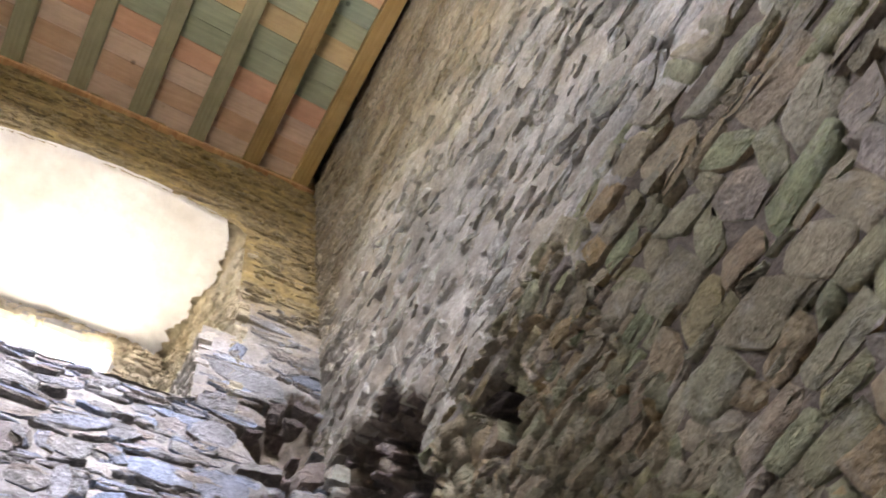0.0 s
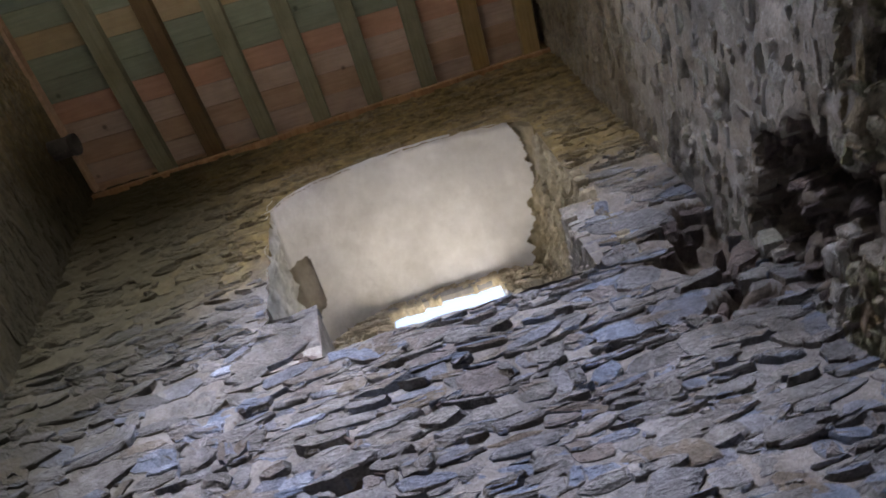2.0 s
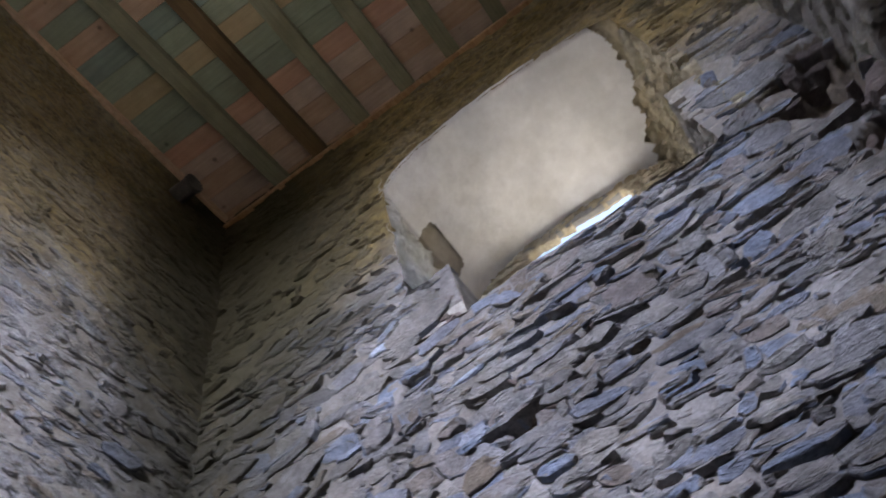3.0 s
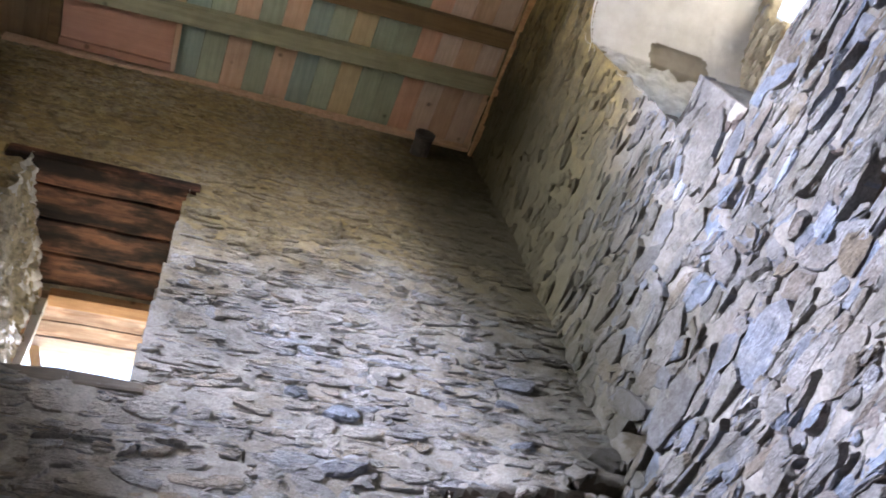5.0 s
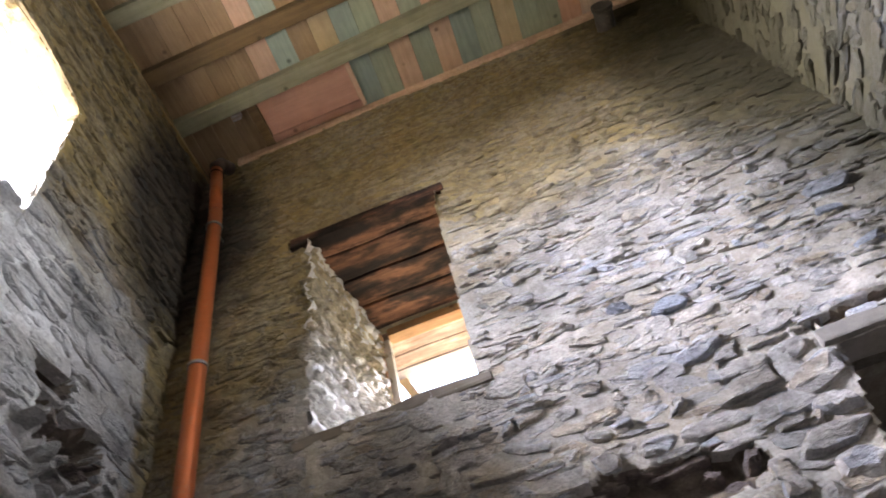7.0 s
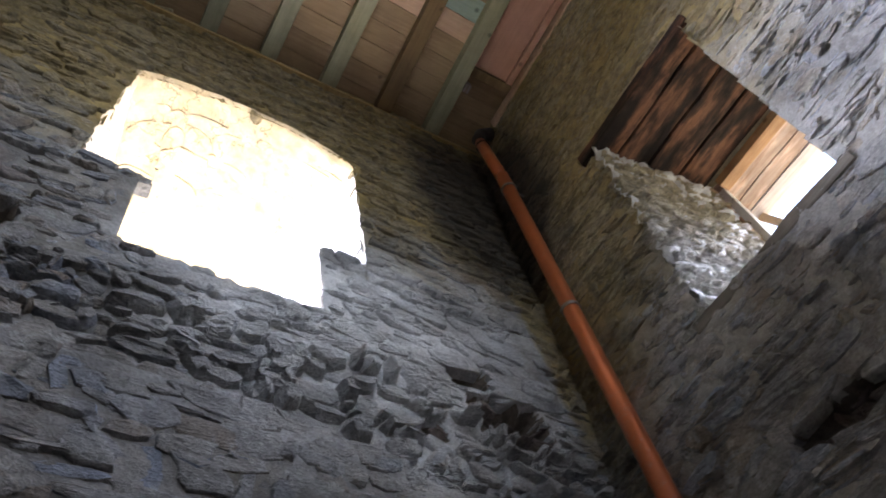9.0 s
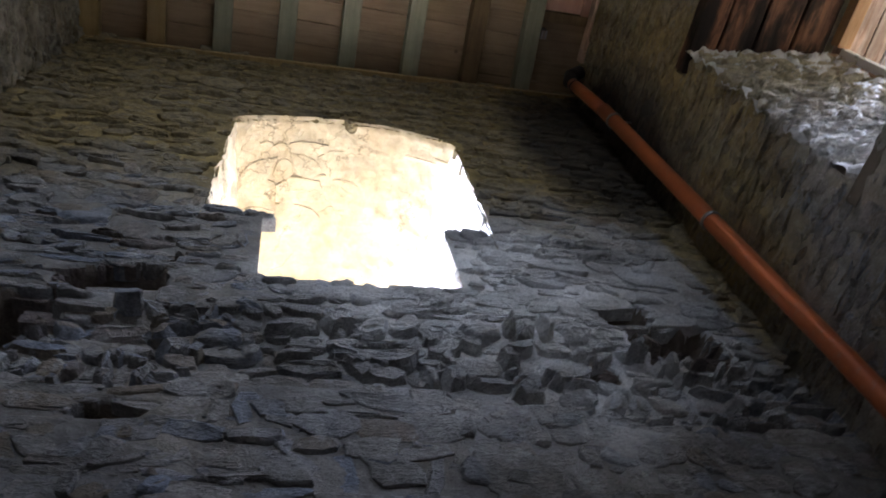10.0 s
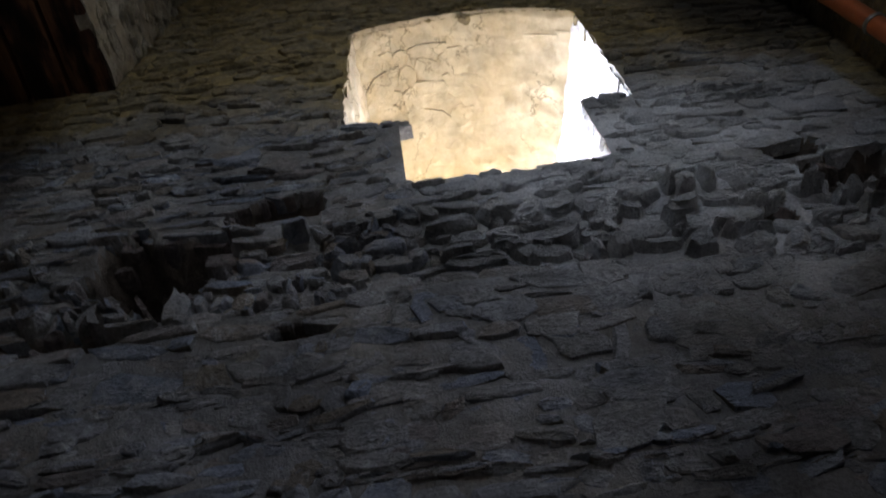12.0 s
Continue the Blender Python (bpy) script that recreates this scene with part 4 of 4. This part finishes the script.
# ---- doorway lintel, timber over the south recess ----
bm = boxes((1.16, 1.94, YB - 0.03, YB + 0.15, 3.59, 3.665), bevel=0.012)
bmesh.ops.subdivide_edges(bm, edges=bm.edges, cuts=4, use_grid_fill=True)
tagged(obj("door_lintel", worn(bm, 0.014, 6), PALE_STONE, wall="wall_north"), "pale stone slab over the dark doorway", "lintel")
for y0, y1 in ((-1.57, -1.79), (-1.81, -2.02), (-2.04, -2.22), (-2.235, -2.43)):
    tagged(obj("recess_lintel", worn(boxes((-2.0, -0.17, y1, y0, 6.06, 6.22), bevel=0.012), 0.006), OLD_OAK, wall="wall_south"), "dark old beam over the wall recess", "beam", "recess lintel beams")


# ---- the stones themselves ----
def size_north(u, z):
    return (0.115, 0.041, 0.0075) if z > 3.75 else (0.16, 0.062, 0.015)


def size_east(u, z):
    if z > 5.2:
        return 0.15, 0.052, 0.012
    if u > 1.25 and z > 3.9:
        return 0.19, 0.076, 0.016
    return (0.17, 0.058, 0.014) if z > 4.35 else (0.165, 0.066, 0.020)


def size_west(u, z):
    band = torn_band(u)
    if abs(z - band) < 0.23:
        return 0.12, 0.080, 0.045
    return (0.15, 0.060, 0.015) if z > band else (0.17, 0.085, 0.012)


def size_south(u, z):
    return 0.105, 0.05, 0.012


def size_blocks(u, z):
    return 0.17, 0.078, 0.016


def size_packing(u, z):
    return 0.092, 0.055, 0.024


QUOINS = ((1.07, 3.47, 0.22, 0.13, 0.0, 0.03), (1.06, 3.33, 0.16, 0.11, 0.0, 0.04), (0.98, 3.21, 0.26, 0.11, 0.0, 0.03), (0.99, 3.08, 0.18, 0.12, 0.0, 0.035), (1.85, 3.45, 0.2, 0.12, 0.0, 0.03), (1.83, 3.30, 0.17, 0.12, 0.0, 0.03))
# large single stones: along, height, width, height, tilt
SLABS_EAST = ((1.90, 3.95, 0.46, 0.24, -0.12), (2.14, 4.17, 0.18, 0.26, 0.1), (2.08, 4.50, 0.24, 0.14, -0.1), (1.74, 4.36, 0.30, 0.12, -0.06), (1.62, 4.62, 0.34, 0.13, 0.0), (1.98, 4.74, 0.30, 0.12, 0.05))
BLUE_EAST = ((1.24, 4.28, 0.20, 0.09, 0.0), (1.37, 4.16, 0.22, 0.08, -0.05), (0.83, 3.83, 0.16, 0.08, 0.05), (1.15, 4.69, 0.18, 0.07, 0.0), (0.79, 4.15, 0.2, 0.06, 0.0), (0.2, 4.36, 0.15, 0.06, 0.0))
BLUE_NORTH = ((0.77, 4.09, 0.17, 0.10, 0.05), (1.69, 4.48, 0.24, 0.09, 0.0), (1.62, 4.03, 0.15, 0.08, 0.1), (0.57, 4.18, 0.11, 0.06, 0.0), (1.61, 4.31, 0.13, 0.05, 0.0))


def never(u, z):
    return False


rng_edge = random.Random(31)
EDGE_WEST = []
for u0, u1, zc in ((0.0, 0.9, 4.435), (-0.26, 0.0, 5.045), (0.90, 1.16, 5.035)):
    u = u0
    while u < u1:
        w = rng_edge.uniform(0.07, 0.2)
        EDGE_WEST.append((u + w / 2, zc + rng_edge.uniform(-0.012, 0.012) + 0.06 * max(0.0, u - 0.5) * (zc < 4.6), w, rng_edge.uniform(0.05, 0.095), -0.01, rng_edge.uniform(0.015, 0.03)))
        u += w * 0.93
EDGE_SOUTH = []
z = 2.0
while z < 3.74:
    h, w = rng_edge.uniform(0.07, 0.12), rng_edge.uniform(0.12, 0.24)
    EDGE_SOUTH.append((-0.375 + w / 2, z + h / 2, w, h, -0.03, rng_edge.uniform(0.015, 0.03)))
    z += h
masonry("east", at_east, wall_e, YD - 0.2, YB, 2.45, H + 0.1, size_east, open_east, STONE, lambda u, z: -0.6 < u < 2.0 and 3.5 < z < 4.9, (), 3, 26)
masonry("north", at_north, wall_n, XC, XA, 2.5, H + 0.15, size_north, open_north, LIMED_STONE, lambda u, z: 0.0 < u < 2.0 and 3.6 < z < 4.6, QUOINS, 5, 26)
masonry("west", at_west, wall_w, YD - 1.1, YB, 2.6, H + 0.15, size_west, open_west, WEST_STONE, lambda u, z: z < 4.4, EDGE_WEST, 7, 38)
masonry("south", at_south, wall_s, XC, XA, 3.68, H + 0.3, size_south, open_south, SMEARED_STONE, never, (), 9, 30)
masonry("south", at_south, wall_s, XC, 0.72, 2.0, 3.74, size_blocks, open_south, BROWN_STONE, lambda u, z: u > -0.3, EDGE_SOUTH, 11, 55)
masonry("south", at_south, wall_s, 0.72, XA, 2.0, 3.74, size_packing, open_south, BROWN_STONE, never, (), 12, 55)
rng_slab = random.Random(4)
for rows, place, core, mat, word in ((SLABS_EAST, at_east, wall_e, GREY_SLAB, "large smooth grey slab"), (BLUE_EAST, at_east, wall_e, BLUE_STONE, "smooth pale blue slate"),
                                     (BLUE_NORTH, at_north, wall_n, BLUE_STONE, "smooth pale blue slate"), (((2.08, 4.03, 0.24, 0.15, 0.1),), at_north, wall_n, GREY_SLAB, "dark grey flat stone")):
    for u, z, w, h, tilt in rows:
        v, f = stone_mesh(rng_slab, place, u, z, w, h, 0.016 if mat is GREY_SLAB else 0.004, 0.018, tilt, 0.3)
        mesh_obj("stone", v, f, mat, core, word)


def face_jamb(parent, place, u0, u1, z0, z1, w, h, proud, mat, seed, is_open=never):
    """Stones showing in the side of an opening."""
    rng, heap = random.Random(seed), Heap()
    for uc, zc, sw, sh, base, p in lay("jamb", place, u0, u1, z0, z1, lambda u, z: (w, h, proud), is_open, rng):
        heap.add(*stone_mesh(rng, place, uc, zc, sw, sh, base, p, rng.uniform(-0.2, 0.2)))
    tagged(mesh_obj("jamb_stones", heap.verts, heap.faces, mat, parent), kind="stuff")


face_jamb(wall_n, lambda u, z, d: (mixed(-0.93 + 0.037 * (z - 4.05), -0.76, (u - N0) / 0.93) + d, u, z), N0 + 0.16, YB + 0.88, 4.08, 5.72, 0.07, 0.045, 0.014, WHITE_RUBBLE, 21)
face_jamb(wall_e, lambda u, z, d: (u, mixed(-0.83, -0.70, (u - E0) / 1.1) + d, z), E0 + 0.14, E1 - 0.03, 4.6, 6.34, 0.08, 0.045, 0.010, YELLOW_RUBBLE, 22)
face_jamb(wall_w, lambda u, z, d: (W0 - z, u, arch_inner(arch_west, u, 1.0) - 0.096 * z - 0.004 - d), -0.05, 1.0, 0.16, 0.72, 0.20, 0.10, 0.003, OCHRE_PLASTER, 28)
face_jamb(wall_s, lambda u, z, d: (-0.37 - d, u, z), OUT_S, YD - 0.2, 2.3, 6.06, 0.16, 0.08, 0.02, STONE, 24)


face_jamb(wall_e, lambda u, z, d: (OUT_E - 0.025 - d, u, z), -0.80, 1.02, 4.9, 6.44, 0.07, 0.035, 0.012, YELLOW_RUBBLE, 26, lambda u, z: -0.33 < u < 0.47 and z < 6.28 - 0.25 * (u - 0.07) ** 2)
face_jamb(wall_e, lambda u, z, d: (u, -0.66 + d, z), E0 + 0.15, E1 - 0.06, 4.62, 5.15, 0.07, 0.04, 0.006, MORTAR, 27)
